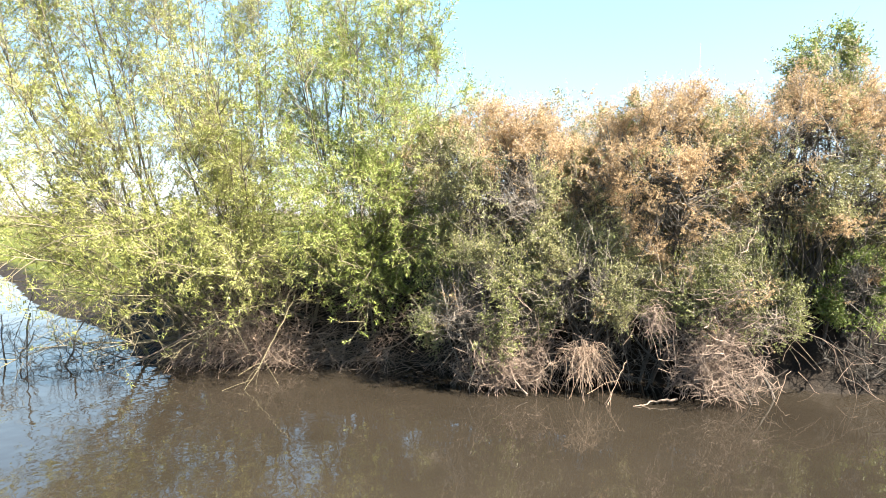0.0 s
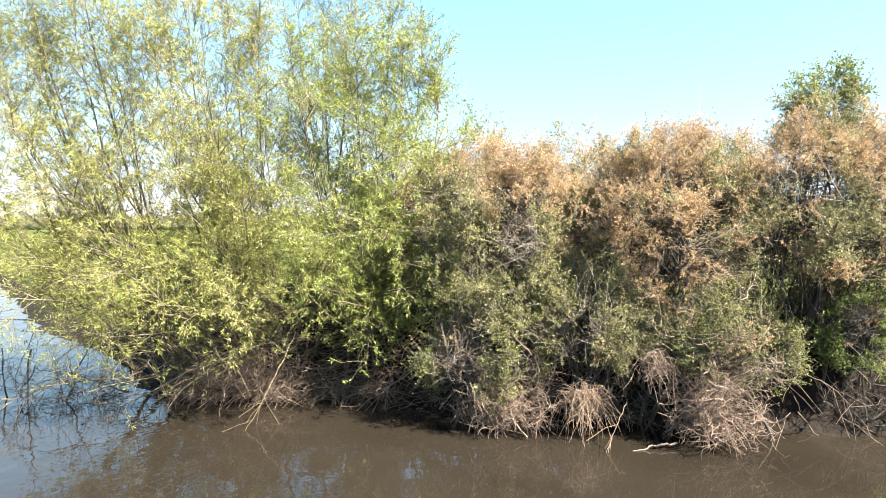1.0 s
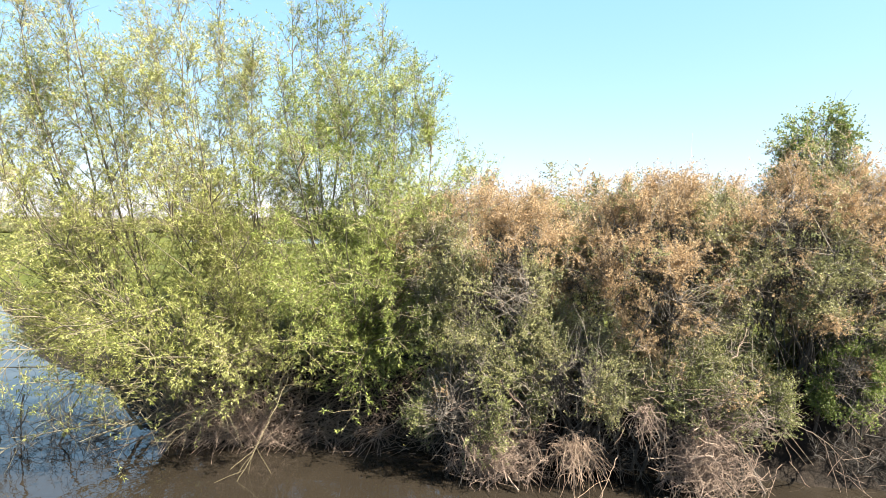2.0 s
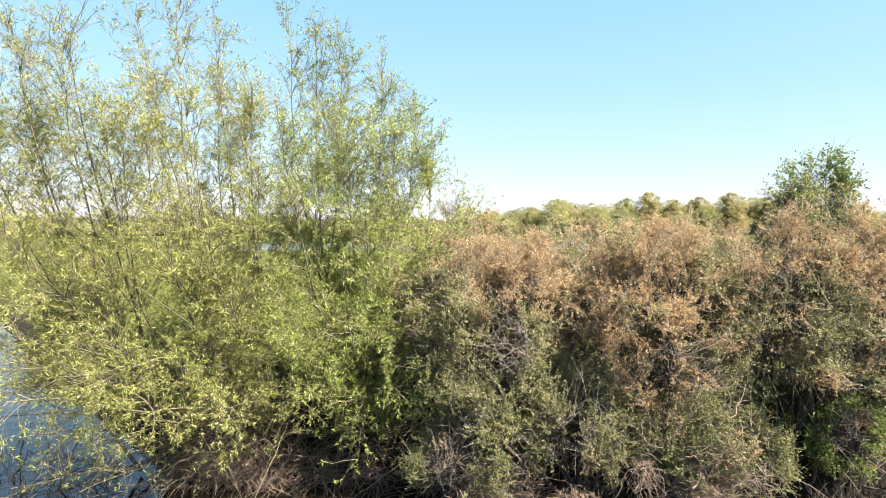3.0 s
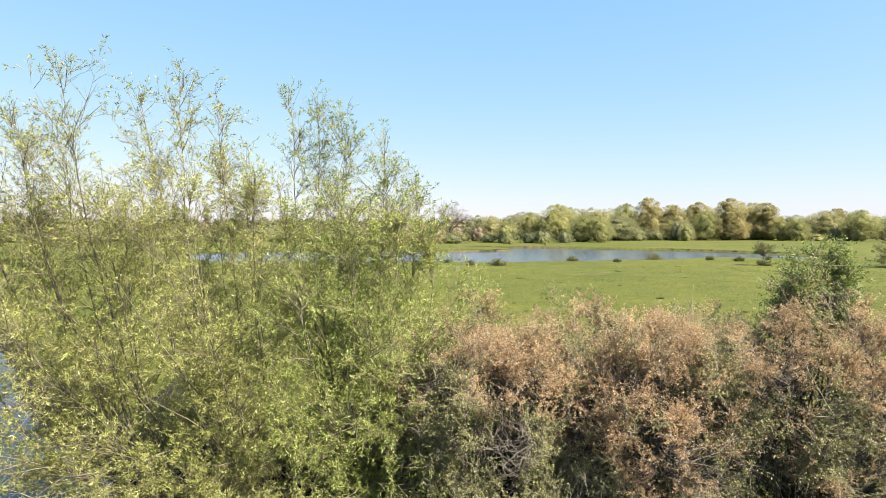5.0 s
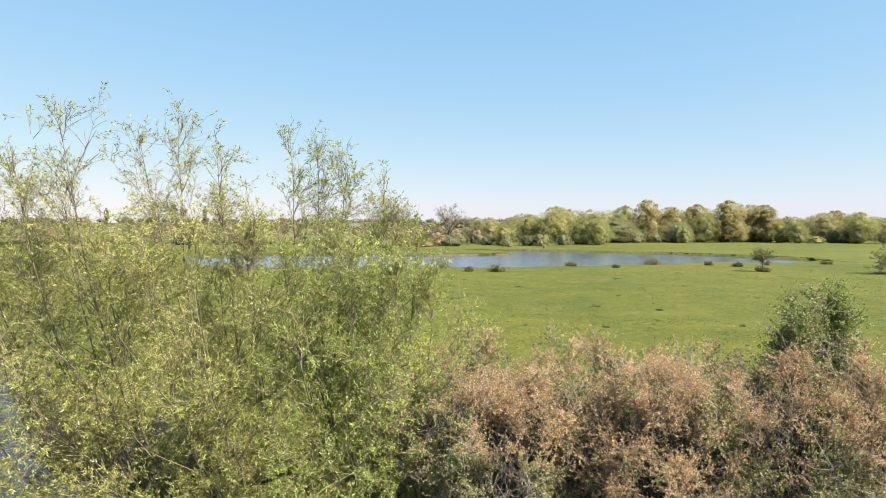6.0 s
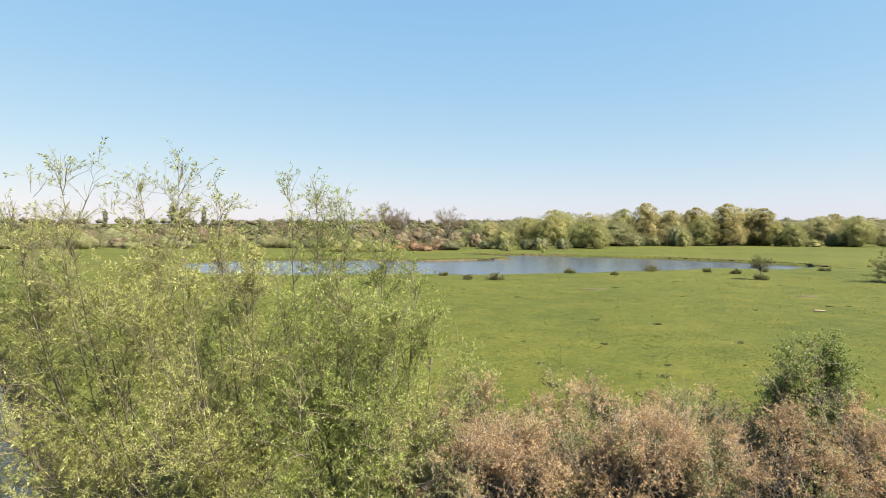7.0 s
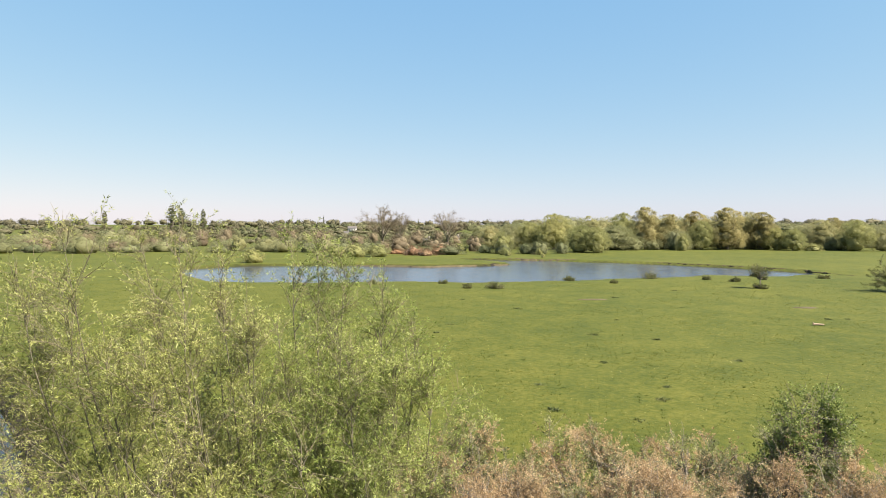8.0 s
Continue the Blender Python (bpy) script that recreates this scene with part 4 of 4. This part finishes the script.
log = thing("bleached_log", (20.6, 33.0, ground_at(20.6, 33.0) + 0.05), "short pale bleached log lying on the grass", "log")
rng = np.random.default_rng(90)
part("trunk", tubes(np.array([[(-0.3, 0.02, 0.02), (-0.1, 0, 0.035), (0.1, 0.0, 0.02), (0.3, 0.03, 0.0)]]), 0.055, 0.04, 7), STRAW, log, smooth=True)
part("stub", tubes(np.array([[(-0.25, 0, 0.04), (-0.3, 0, 0.12), (-0.34, 0, 0.15)]]), 0.025, 0.015, 6), STRAW, log, smooth=True)


def bare_patch(at, wide, deep, label, seed):
    """A low ragged patch of trodden bare soil."""
    global rng
    rng = np.random.default_rng(seed)
    turn = np.linspace(0, 2 * math.pi, 25)[:-1]
    rings = [(1.0 * rng.uniform(0.7, 1.15, 24), -0.02), (0.75 * rng.uniform(0.8, 1.1, 24), 0.035), (0.35 * rng.uniform(0.7, 1.2, 24), 0.03 + 0.03 * rng.uniform(0, 1, 24))]
    verts = np.concatenate([np.stack((np.cos(turn) * r * wide / 2, np.sin(turn) * r * deep / 2, turn * 0 + z), axis=1) for r, z in rings] + [np.array([(0, 0, 0.03)])])
    i = np.arange(24)
    j = (i + 1) % 24
    faces = np.concatenate([np.stack((k * 24 + i, k * 24 + j, (k + 1) * 24 + j, (k + 1) * 24 + i), axis=1) for k in range(2)] + [np.stack((48 + i[::2], 48 + j[::2], 48 + (j[::2] + 1) % 24, np.full(12, 72)), axis=1)])
    patch = thing("bare_patch", (at[0], at[1], ground_at(*at)), label, "bare soil")
    part("soil", (verts, faces), BARE_SOIL, patch)
    return patch


bare_patch((24.2, 40.2), 1.7, 0.9, "trodden patch of bare brown soil in the grass", 91)
bare_patch((11.2, 44.5), 2.6, 0.7, "long worn streak of bare soil in the grass", 92)


def grass_field(count, near, far, seed):
    """Grass blades laid nearly flat to catch more sun; with the distance they get sparser but larger."""
    global rng
    rng = np.random.default_rng(seed)
    y = near * (far / near) ** rng.uniform(0, 1, count)
    x = y * rng.uniform(-0.8, 0.8, count)
    keep = ground_height(x, y) > 1.08
    x, y = x[keep], y[keep]
    at = np.stack((x, y, ground_height(x, y) - 0.01), axis=1)
    way = unit(rng.normal(0, 2.0, (len(x), 3)) * np.array((1, 1, 0)) + UP)
    tall = 0.03 + 0.06 * patches(at, 1.5, seed) + 0.0006 * y
    n = len(x)
    side = unit(np.cross(way, scatter(n))) * (0.004 + 0.0003 * y)[:, None]
    verts = np.stack((at - side, at + side, at + way * tall[:, None]), axis=1).reshape(-1, 3)
    return verts, np.arange(n * 3).reshape(-1, 3)


grass = part("grass", grass_field(90000, 9.5, 60, 95), GRASS_BLADE)
tagged(grass, "short bright green grazed meadow grass", "grass", kind="stuff")
rng = np.random.default_rng(97)
ty = 10.5 * (75 / 10.5) ** rng.uniform(0, 1, 1500)
tx = ty * rng.uniform(-0.75, 0.78, 1500)
dry = (ground_height(tx, ty) > 1.1) & (patches(np.stack((tx, ty, 0 * tx), axis=1), 2.5, 98) > 0.42)
tx, ty = np.repeat(tx[dry], 9), np.repeat(ty[dry], 9)
tx, ty = tx + rng.normal(0, 0.05 + 0.0012 * ty), ty + rng.normal(0, 0.05, len(ty))
tuft_at = np.stack((tx, ty, ground_height(tx, ty) - 0.01), axis=1)
tussocks = part("tussocks", leaf_slips(tuft_at, unit(scatter(len(tx)) * np.array((1, 1, 0.2)) + UP * 0.8), 0.09, 0.024), TUSSOCK_BLADE)
tagged(tussocks, "small darker tussocks scattered over the grazed meadow", "grass", kind="stuff")
rng = np.random.default_rng(96)
fy = 12 * (55 / 12) ** rng.uniform(0, 1, 1500)
fx = fy * rng.uniform(-0.5, 0.78, 1500)
heads = np.stack((fx, fy, ground_height(fx, fy) + 0.09), axis=1)
petals = part("buttercups", leaf_blades(heads, unit(scatter(1500) + UP * 0.3), 0.028, 0.028, 0.1), FLOWER)
tagged(petals, "scattered small yellow and white meadow flowers", "flowers", kind="stuff")


# ---- trees beyond the pond ----
def crown_tree(name, height, width, trunk, leaf, label, seed, lumps=26, each=190, low=0.07, narrow=False, group="trees beyond the pond", open_foot=0.0, cone=False, core=BALL):
    """A tree: trunk, limbs and a rounded crown of billows covered with leaf sprays; open_foot clears the trunk."""
    global rng
    rng = np.random.default_rng(seed)
    tree = thing(name, (0, 0, 0), label, "tree", group)
    low = max(low, open_foot)
    share = np.concatenate((np.linspace(0.05, 0.9, 7), rng.uniform(0, 1, lumps - 7) ** 0.9))
    turn = np.arange(lumps) * 2.4 + rng.normal(0, 0.4, lumps)
    outline = np.sqrt(np.clip(1.0 - np.abs(share * 1.12 - 0.14) ** 2.8, 0.05, 1)) if not narrow else 0.8 * np.sqrt(np.clip(1.05 - share ** 3, 0.05, 1))
    if cone:
        outline = 1.02 - 0.95 * share
    lump = width * outline ** 0.5 * rng.uniform(0.07, 0.15, lumps) * (0.8 if narrow else 1.0)
    lump[:7] = width * 0.3 * outline[:7] ** 0.7
    reach = np.maximum(width / 2 * outline * rng.uniform(0.8, 1.1, lumps) - lump * 0.8, 0)
    reach[:7] *= 0.55
    rim = np.stack((np.cos(turn) * reach, np.sin(turn) * reach, height * low + lump * 0.35 + (height * (1 - low) - lump * 1.4) * share), axis=1)
    part("trunk", tubes(np.array([[(0, 0, -0.3), (0.05, 0, height * 0.25), (-0.05, 0.05, height * 0.6)]]), trunk, trunk * 0.35, 7), TREE_BARK, tree, smooth=True)
    part("limbwork", tubes(limbs((0, 0, height * 0.08), rim[::3], 0.1, 6), trunk * 0.25, 0.02, 4), TREE_BARK, tree, kind="stuff")
    n = lumps * each
    middle = np.array((0, 0, height * 0.4))
    away = unit(unit(rim - middle) + UP * 0.2)
    way = unit(scatter(n) + 0.6 * np.repeat(away, each, axis=0))
    at = np.repeat(rim, each, axis=0) + way * (np.repeat(lump, each) * rng.uniform(0.5, 1.4, n))[:, None]
    # fine shoots stand out of the crown here and there
    shoots = rng.uniform(0, 1, n) < 0.06
    at[shoots] += way[shoots] * (width * 0.035 * rng.uniform(0, 1, shoots.sum()))[:, None]
    at[:, 2] = np.maximum(at[:, 2], 0.05)
    sprays = leaf_shell(at, way, 0.07 * height ** 0.5, 0.045 * height ** 0.5)
    mass = billows(rim[:7], np.stack((lump[:7] * 0.7, lump[:7] * 0.7, np.minimum(lump[:7] * 0.7, height * 0.33)), axis=1), 0.3, core)
    mass[0][:, 2] = np.maximum(mass[0][:, 2], 0.02)
    part("crown", joined(mass, sprays), leaf, tree, kind="stuff")
    return tree


def bare_tree(height, width, label, seed):
    """A still leafless tree: trunk, limbs, branches and fine twigs with reddish buds."""
    global rng
    rng = np.random.default_rng(seed)
    tree = thing("bare_tree", (0, 0, 0), label, "tree", "bare trees beyond the pond")
    main = limbs((0, 0, height * 0.22), dome((0, 0, height * 0.68), (width / 2, width / 2, height * 0.32), 13, -0.2), 0.08, 8, wobble=0.1)
    part("trunk", tubes(np.array([[(0, 0, -0.3), (0.06, 0, height * 0.15), (0, 0.03, height * 0.4)]]), height * 0.026, height * 0.014, 7), TREE_BARK, tree, smooth=True)
    part("limbwork", tubes(main, height * 0.011, 0.03, 5), TREE_BARK, tree, kind="stuff")
    side = sprout(main, 12, (0.3, 1), width * 0.22, 45, 0.2, 0, 0.1, 5, 0.3)
    part("branchwork", tubes(side, 0.028, 0.012, 3), TREE_BARK, tree, kind="stuff")
    fine = sprout(side, 13, (0.2, 1), width * 0.1, 50, 0.15, 0, 0.1, 4, 0.2)
    part("twig_growth", tubes(fine[:, ::3], 0.011, 0.006, 3), TREE_BUD, tree, kind="stuff")
    part("bud_growth", leaves_on(fine, 5, (0.2, 1.0), 0.11, 0.07), TREE_BUD, tree, kind="stuff")
    return tree


def stand(proto, places):
    """The first of a kind and its copies: (x, y, height share, width share)."""
    rolls = random.Random(len(places) + int(places[0][0]))
    for i, (x, y, tall, wide) in enumerate(places):
        m = pose(x, y, ground_at(x, y) - 0.05, 0, 0, rolls.uniform(0, 360)) @ Matrix.Diagonal((wide, wide, tall, 1))
        if i:
            copy_thing(proto, m)
    x, y, tall, wide = places[0]
    proto.matrix_basis = pose(x, y, ground_at(x, y) - 0.05, 0, 0, 40) @ Matrix.Diagonal((wide, wide, tall, 1))


stand(crown_tree("tree", 8, 8, 0.28, TREE_GREEN, "round yellow-green spring tree at the meadow's edge", 101, 110, 85),
      [(24.8, 132.7, 0.98, 1.17), (27.6, 118.9, 0.66, 0.91), (29.8, 116.5, 0.63, 0.70), (57.0, 132.7, 0.80, 0.80), (85.7, 125.4, 0.81, 0.96), (73.5, 126.8, 0.57, 0.65), (71.3, 129.7, 0.60, 0.66), (19.7, 135.8, 0.77, 0.85), (40.8, 135.8, 1.01, 0.91)])
stand(crown_tree("tree", 8, 8, 0.26, TREE_PALE, "spreading grey-green spring tree in the tree line", 102, 105, 85),
      [(37.5, 129.7, 0.66, 1.08), (51.7, 129.7, 0.51, 0.47), (49.9, 135.8, 0.71, 1.13), (83.1, 132.7, 0.81, 1.03), (68.7, 135.8, 1.04, 0.90), (15.3, 135.8, 0.69, 0.83), (11.1, 135.8, 0.66, 0.83), (90.3, 124.1, 0.60, 0.52)])
stand(crown_tree("tree", 9, 6, 0.28, TREE_GOLD, "tall golden-brown budding tree in the tree line", 103, 105, 85, open_foot=0.1),
      [(45.3, 134.2, 1.04, 1.18), (51.1, 135.8, 0.87, 1.20), (62.7, 132.7, 1.02, 1.33), (70.1, 132.7, 0.91, 1.17), (57.6, 137.5, 0.95, 1.10), (87.6, 135.8, 0.78, 1.09)])
stand(crown_tree("tree", 8, 9, 0.24, TREE_PALE, "broad olive-brown tree at the back of the wood", 111, 85, 75),
      [(9.7, 146.3, 0.74, 1.01), (20.1, 148.2, 0.85, 1.23), (30.7, 146.3, 0.98, 1.42), (37.4, 146.3, 0.98, 1.42), (42.9, 146.3, 0.91, 1.22), (52.3, 146.3, 0.98, 1.22), (57.7, 146.3, 1.01, 1.22), (64.8, 146.3, 1.01, 1.22), (71.3, 146.3, 1.05, 1.22), (83.5, 146.3, 0.74, 1.22), (88.9, 146.3, 0.72, 1.22), (97.0, 146.3, 0.78, 1.22), (103.1, 146.3, 0.74, 1.22), (106.5, 142.6, 0.74, 0.99)])
stand(crown_tree("thicket_shrub", 3, 5, 0.14, TREE_DARK, "dark green shrub under the tree line", 104, 50, 50, 0.0),
      [(18.3, 111.9, 0.87, 0.95), (15.9, 113.0, 0.75, 0.71), (11.8, 114.1, 0.77, 0.84), (8.5, 116.5, 0.61, 0.78), (22.9, 114.1, 0.81, 0.64), (40.4, 129.7, 1.20, 1.44), (50.0, 129.7, 1.60, 0.96), (45.7, 131.2, 0.87, 0.97), (62.9, 134.2, 1.05, 1.00), (66.7, 134.2, 0.85, 1.00), (71.6, 134.2, 0.93, 1.00), (75.1, 132.7, 0.85, 0.73), (37.0, 132.7, 0.77, 0.98), (78.8, 132.7, 0.95, 0.98), (83.6, 129.7, 1.20, 1.20), (86.0, 129.7, 0.96, 0.96), (55.5, 134.2, 0.76, 0.90), (29.5, 124.1, 0.53, 0.92)])
stand(crown_tree("thicket_shrub", 4, 5, 0.14, TREE_GREEN, "rounded olive bush standing before the tree line", 112, 55, 55, 0.0),
      [(11.9, 115.3, 1.03, 0.98), (76.9, 125.4, 0.39, 0.84), (50.6, 126.8, 0.91, 0.70), (11.9, 105.7, 0.20, 0.31), (17.0, 100.1, 0.19, 0.17)])
stand(crown_tree("hedge_tree", 3.2, 6.5, 0.16, TREE_PALE, "bushy olive-green hedgerow tree across the meadow", 105, 60, 60, 0.03, False, "hedgerow across the meadow", core=COARSE_BALL),
      [(-82.3, 115.3, 0.80, 0.82), (-67.3, 115.3, 1.23, 1.31), (-94.7, 140.0, 1.30, 1.80), (-85.6, 140.0, 1.45, 1.60), (-55.6, 122.5, 0.78, 1.05),
       (-30.0, 120.0, 0.94, 1.02), (-35.2, 122.5, 0.78, 0.88), (-22.7, 122.5, 0.92, 1.05), (-74.9, 147.0, 1.19, 1.68), (-93.0, 173.0, 1.36, 1.48), (-48.0, 140.0, 0.89, 1.20)])
stand(crown_tree("hedge_shrub", 2.4, 5, 0.14, TREE_DARK, "dark hedgerow shrub across the meadow", 106, 50, 55, 0.0, False, "hedgerow across the meadow", core=COARSE_BALL),
      [(-77.9, 117.6, 0.92, 1.01), (-59.4, 117.6, 0.81, 1.01), (-49.0, 117.6, 0.92, 1.09), (-42.5, 117.6, 0.81, 0.88), (-25.6, 120.0, 1.06, 1.33), (-18.9, 120.0, 0.98, 1.12),
       (-14.8, 122.5, 1.04, 0.91), (-72.3, 120.0, 1.02, 1.33)])
stand(crown_tree("russet_shrub", 1.8, 4.2, 0.08, TREE_RED, "russet pink-brown shrub behind the pond", 107, 50, 55, 0.0),
      [(-4.5, 108.9, 1.01, 1.10), (0.0, 111.0, 1.08, 1.08), (-2.5, 106.9, 0.72, 0.94), (-7.9, 113.1, 0.58, 0.90)])
stand(crown_tree("pond_shrub", 3, 4, 0.1, TREE_GREEN, "rounded green willow shrub by the pond", 108, 55, 55, 0.02),
      [(-14.1, 101.4, 0.81, 1.17), (-10.5, 103.2, 0.73, 1.2), (-17.2, 103.2, 0.61, 1.05), (4.1, 125.1, 0.58, 0.87), (11.6, 108.9, 0.47, 0.56), (17.8, 108.9, 0.47, 0.35), (-26.4, 86.5, 0.69, 0.88)])
stand(crown_tree("poplar", 18, 4, 0.3, TREE_DARK, "tall narrow dark poplar far beyond the fields", 109, 110, 60, 0.02, True),
      [(-230.0, 420.0, 0.8, 1.3), (-160.8, 367.5, 0.95, 2.0), (-155.0, 367.5, 0.85, 1.6), (-151.5, 392.0, 0.85, 1.2)])
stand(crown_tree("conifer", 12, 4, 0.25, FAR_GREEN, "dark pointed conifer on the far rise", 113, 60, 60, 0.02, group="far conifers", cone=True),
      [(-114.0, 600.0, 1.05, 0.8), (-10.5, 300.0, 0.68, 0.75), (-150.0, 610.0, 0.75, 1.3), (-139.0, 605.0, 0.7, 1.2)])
stand(bare_tree(10, 9, "leafless spreading tree with reddish buds", 110), [(-13.0, 140.0, 0.91, 1.15), (2.0, 147.0, 0.82, 0.91), (-36.3, 140.0, 0.55, 0.72), (-9.5, 147.0, 0.79, 0.61)])


def hedge_places(count, distance, left, right, low, high, seed):
    """Uneven places along one hedgerow: (x, y, height share, width share)."""
    rolls = random.Random(seed)
    return [(left + (right - left) * (i + rolls.uniform(0.0, 1.0)) / count, distance + rolls.uniform(-4, 4), rolls.uniform(low, high), rolls.uniform(0.75, 1.35)) for i in range(count)]


ROWS = "hedgerow across the meadow"
stand(crown_tree("hedge_tree", 3.2, 5, 0.14, TREE_BUD, "brown budding hedgerow tree across the meadow", 131, 45, 50, 0.03, False, ROWS, core=COARSE_BALL),
      hedge_places(9, 128, -98, -20, 0.45, 1.09, 1) + hedge_places(14, 152, -118, 8, 0.75, 1.45, 2) + hedge_places(12, 186, -140, 6, 1.05, 1.67, 3) + hedge_places(5, 122, -12, 8, 0.60, 1.16, 4))
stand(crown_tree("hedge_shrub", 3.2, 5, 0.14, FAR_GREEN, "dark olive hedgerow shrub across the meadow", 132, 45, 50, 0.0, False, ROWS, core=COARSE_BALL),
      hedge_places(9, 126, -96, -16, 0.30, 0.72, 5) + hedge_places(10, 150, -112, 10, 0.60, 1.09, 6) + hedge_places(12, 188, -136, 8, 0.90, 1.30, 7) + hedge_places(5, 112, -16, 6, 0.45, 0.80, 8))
stand(crown_tree("hedge_tree", 3.2, 5.5, 0.14, TREE_PALE, "light green hedgerow tree in spring leaf", 133, 45, 50, 0.03, False, ROWS, core=COARSE_BALL),
      hedge_places(5, 127, -92, -24, 0.60, 1.30, 9) + hedge_places(7, 160, -112, 12, 0.90, 1.38, 10))


def far_woods(rows, count, seed):
    """Distant hedges and woods in long rows across the fields, as many small leaf sprays."""
    global rng
    rng = np.random.default_rng(seed)
    lumps = []
    for y, gap, tall in rows:
        x = np.arange(-1.0, 1.0, 0.011) * y + rng.normal(0, y * 0.004, 182)
        x = x[waviness(x / y * 100, np.full(len(x), y), 9, seed + int(y)) > gap]
        lumps.append(np.stack((x, y + rng.normal(0, y * 0.02, len(x)), tall * rng.uniform(0.62, 1.12, len(x))), axis=1))
    lumps = np.concatenate(lumps)
    each = count // len(lumps)
    n = each * len(lumps)
    size = lumps[:, 2] * 0.5
    middle = np.stack((lumps[:, 0], lumps[:, 1], ground_height(lumps[:, 0], lumps[:, 1]) + size * 0.8), axis=1)
    wide = np.stack((lumps[:, 1] * 0.0085 * rng.uniform(0.6, 1.5, len(lumps)), size * 1.2, size), axis=1)
    way = unit(scatter(n) + 0.3 * UP)
    at = np.repeat(middle, each, axis=0) + way * rng.uniform(0.6, 1.15, (n, 1)) * np.repeat(wide, each, axis=0)
    size = np.repeat(0.0013 * lumps[:, 1], each)
    return joined(billows(middle, wide * 0.75, 0.45, COARSE_BALL), leaf_shell(at, way, size * 1.3, size * 1.1))


woods = part("far_woods", far_woods([(172, 0.12, 2.6), (215, 0.1, 2.6), (262, 0.05, 2.6), (345, -0.05, 3.4), (470, -0.25, 5.0), (620, -0.4, 6.5), (780, -0.7, 8.5)], 70000, 121), WOODS_LEAF)
tagged(woods, "distant olive and brown hedgerows and woods on rising fields", "woods", kind="stuff")
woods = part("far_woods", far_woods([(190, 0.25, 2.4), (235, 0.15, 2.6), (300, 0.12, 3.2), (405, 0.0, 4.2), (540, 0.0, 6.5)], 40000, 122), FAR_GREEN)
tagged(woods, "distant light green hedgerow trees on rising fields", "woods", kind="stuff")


def box(low, high):
    (a, b, c), (d, e, f) = low, high
    return ([(a, b, c), (d, b, c), (d, e, c), (a, e, c), (a, b, f), (d, b, f), (d, e, f), (a, e, f)],
            [(0, 3, 2, 1), (4, 5, 6, 7), (0, 1, 5, 4), (1, 2, 6, 5), (2, 3, 7, 6), (3, 0, 4, 7)])


def house(at, wide, deep, tall, label, turn):
    """A small far house: walls, pitched roof, windows and a door."""
    home = thing("house", (at[0], at[1], ground_at(*at) - 0.1), label, "house", "far houses")
    home.rotation_euler = (0, 0, radians(turn))
    part("wall", box((-wide / 2, -deep / 2, 0), (wide / 2, deep / 2, tall)), WHITE_WALL, home)
    ridge = tall + deep * 0.32
    w, d = wide / 2 + 0.3, deep / 2 + 0.3
    roof = part("roof", ([(-w, -d, tall), (w, -d, tall), (w, 0, ridge), (-w, 0, ridge), (w, d, tall), (-w, d, tall)], [(0, 1, 2, 3), (3, 2, 4, 5)]), ROOF_TILE, home)
    part("chimney", box((wide * 0.3, -0.25, tall), (wide * 0.3 + 0.5, 0.25, ridge + 0.5)), ROOF_TILE, roof)
    for i in range(3):
        x = (i - 1) * wide * 0.3
        half = wide * 0.07
        frame_part = part("window", box((x - half, -deep / 2 - 0.04, tall * 0.42), (x + half, -deep / 2 + 0.05, tall * 0.82)), ROOF_TILE, home)
        part("pane", box((x - half * 0.8, -deep / 2 - 0.06, tall * 0.47), (x + half * 0.8, -deep / 2 - 0.045, tall * 0.78)), WINDOW_DARK, frame_part)
    return home


house((-63, 440), 6, 5, 2.6, "long white house among far trees", 5)
house((-46, 300), 2.2, 2, 1.8, "small white shed among far hedges", 20)
house((-4.0, 178), 2.0, 2, 1.0, "low white hut behind the bare trees", -10)
house((4.6, 190), 2.6, 2, 1.4, "low white farm shed behind the tree line", 15)
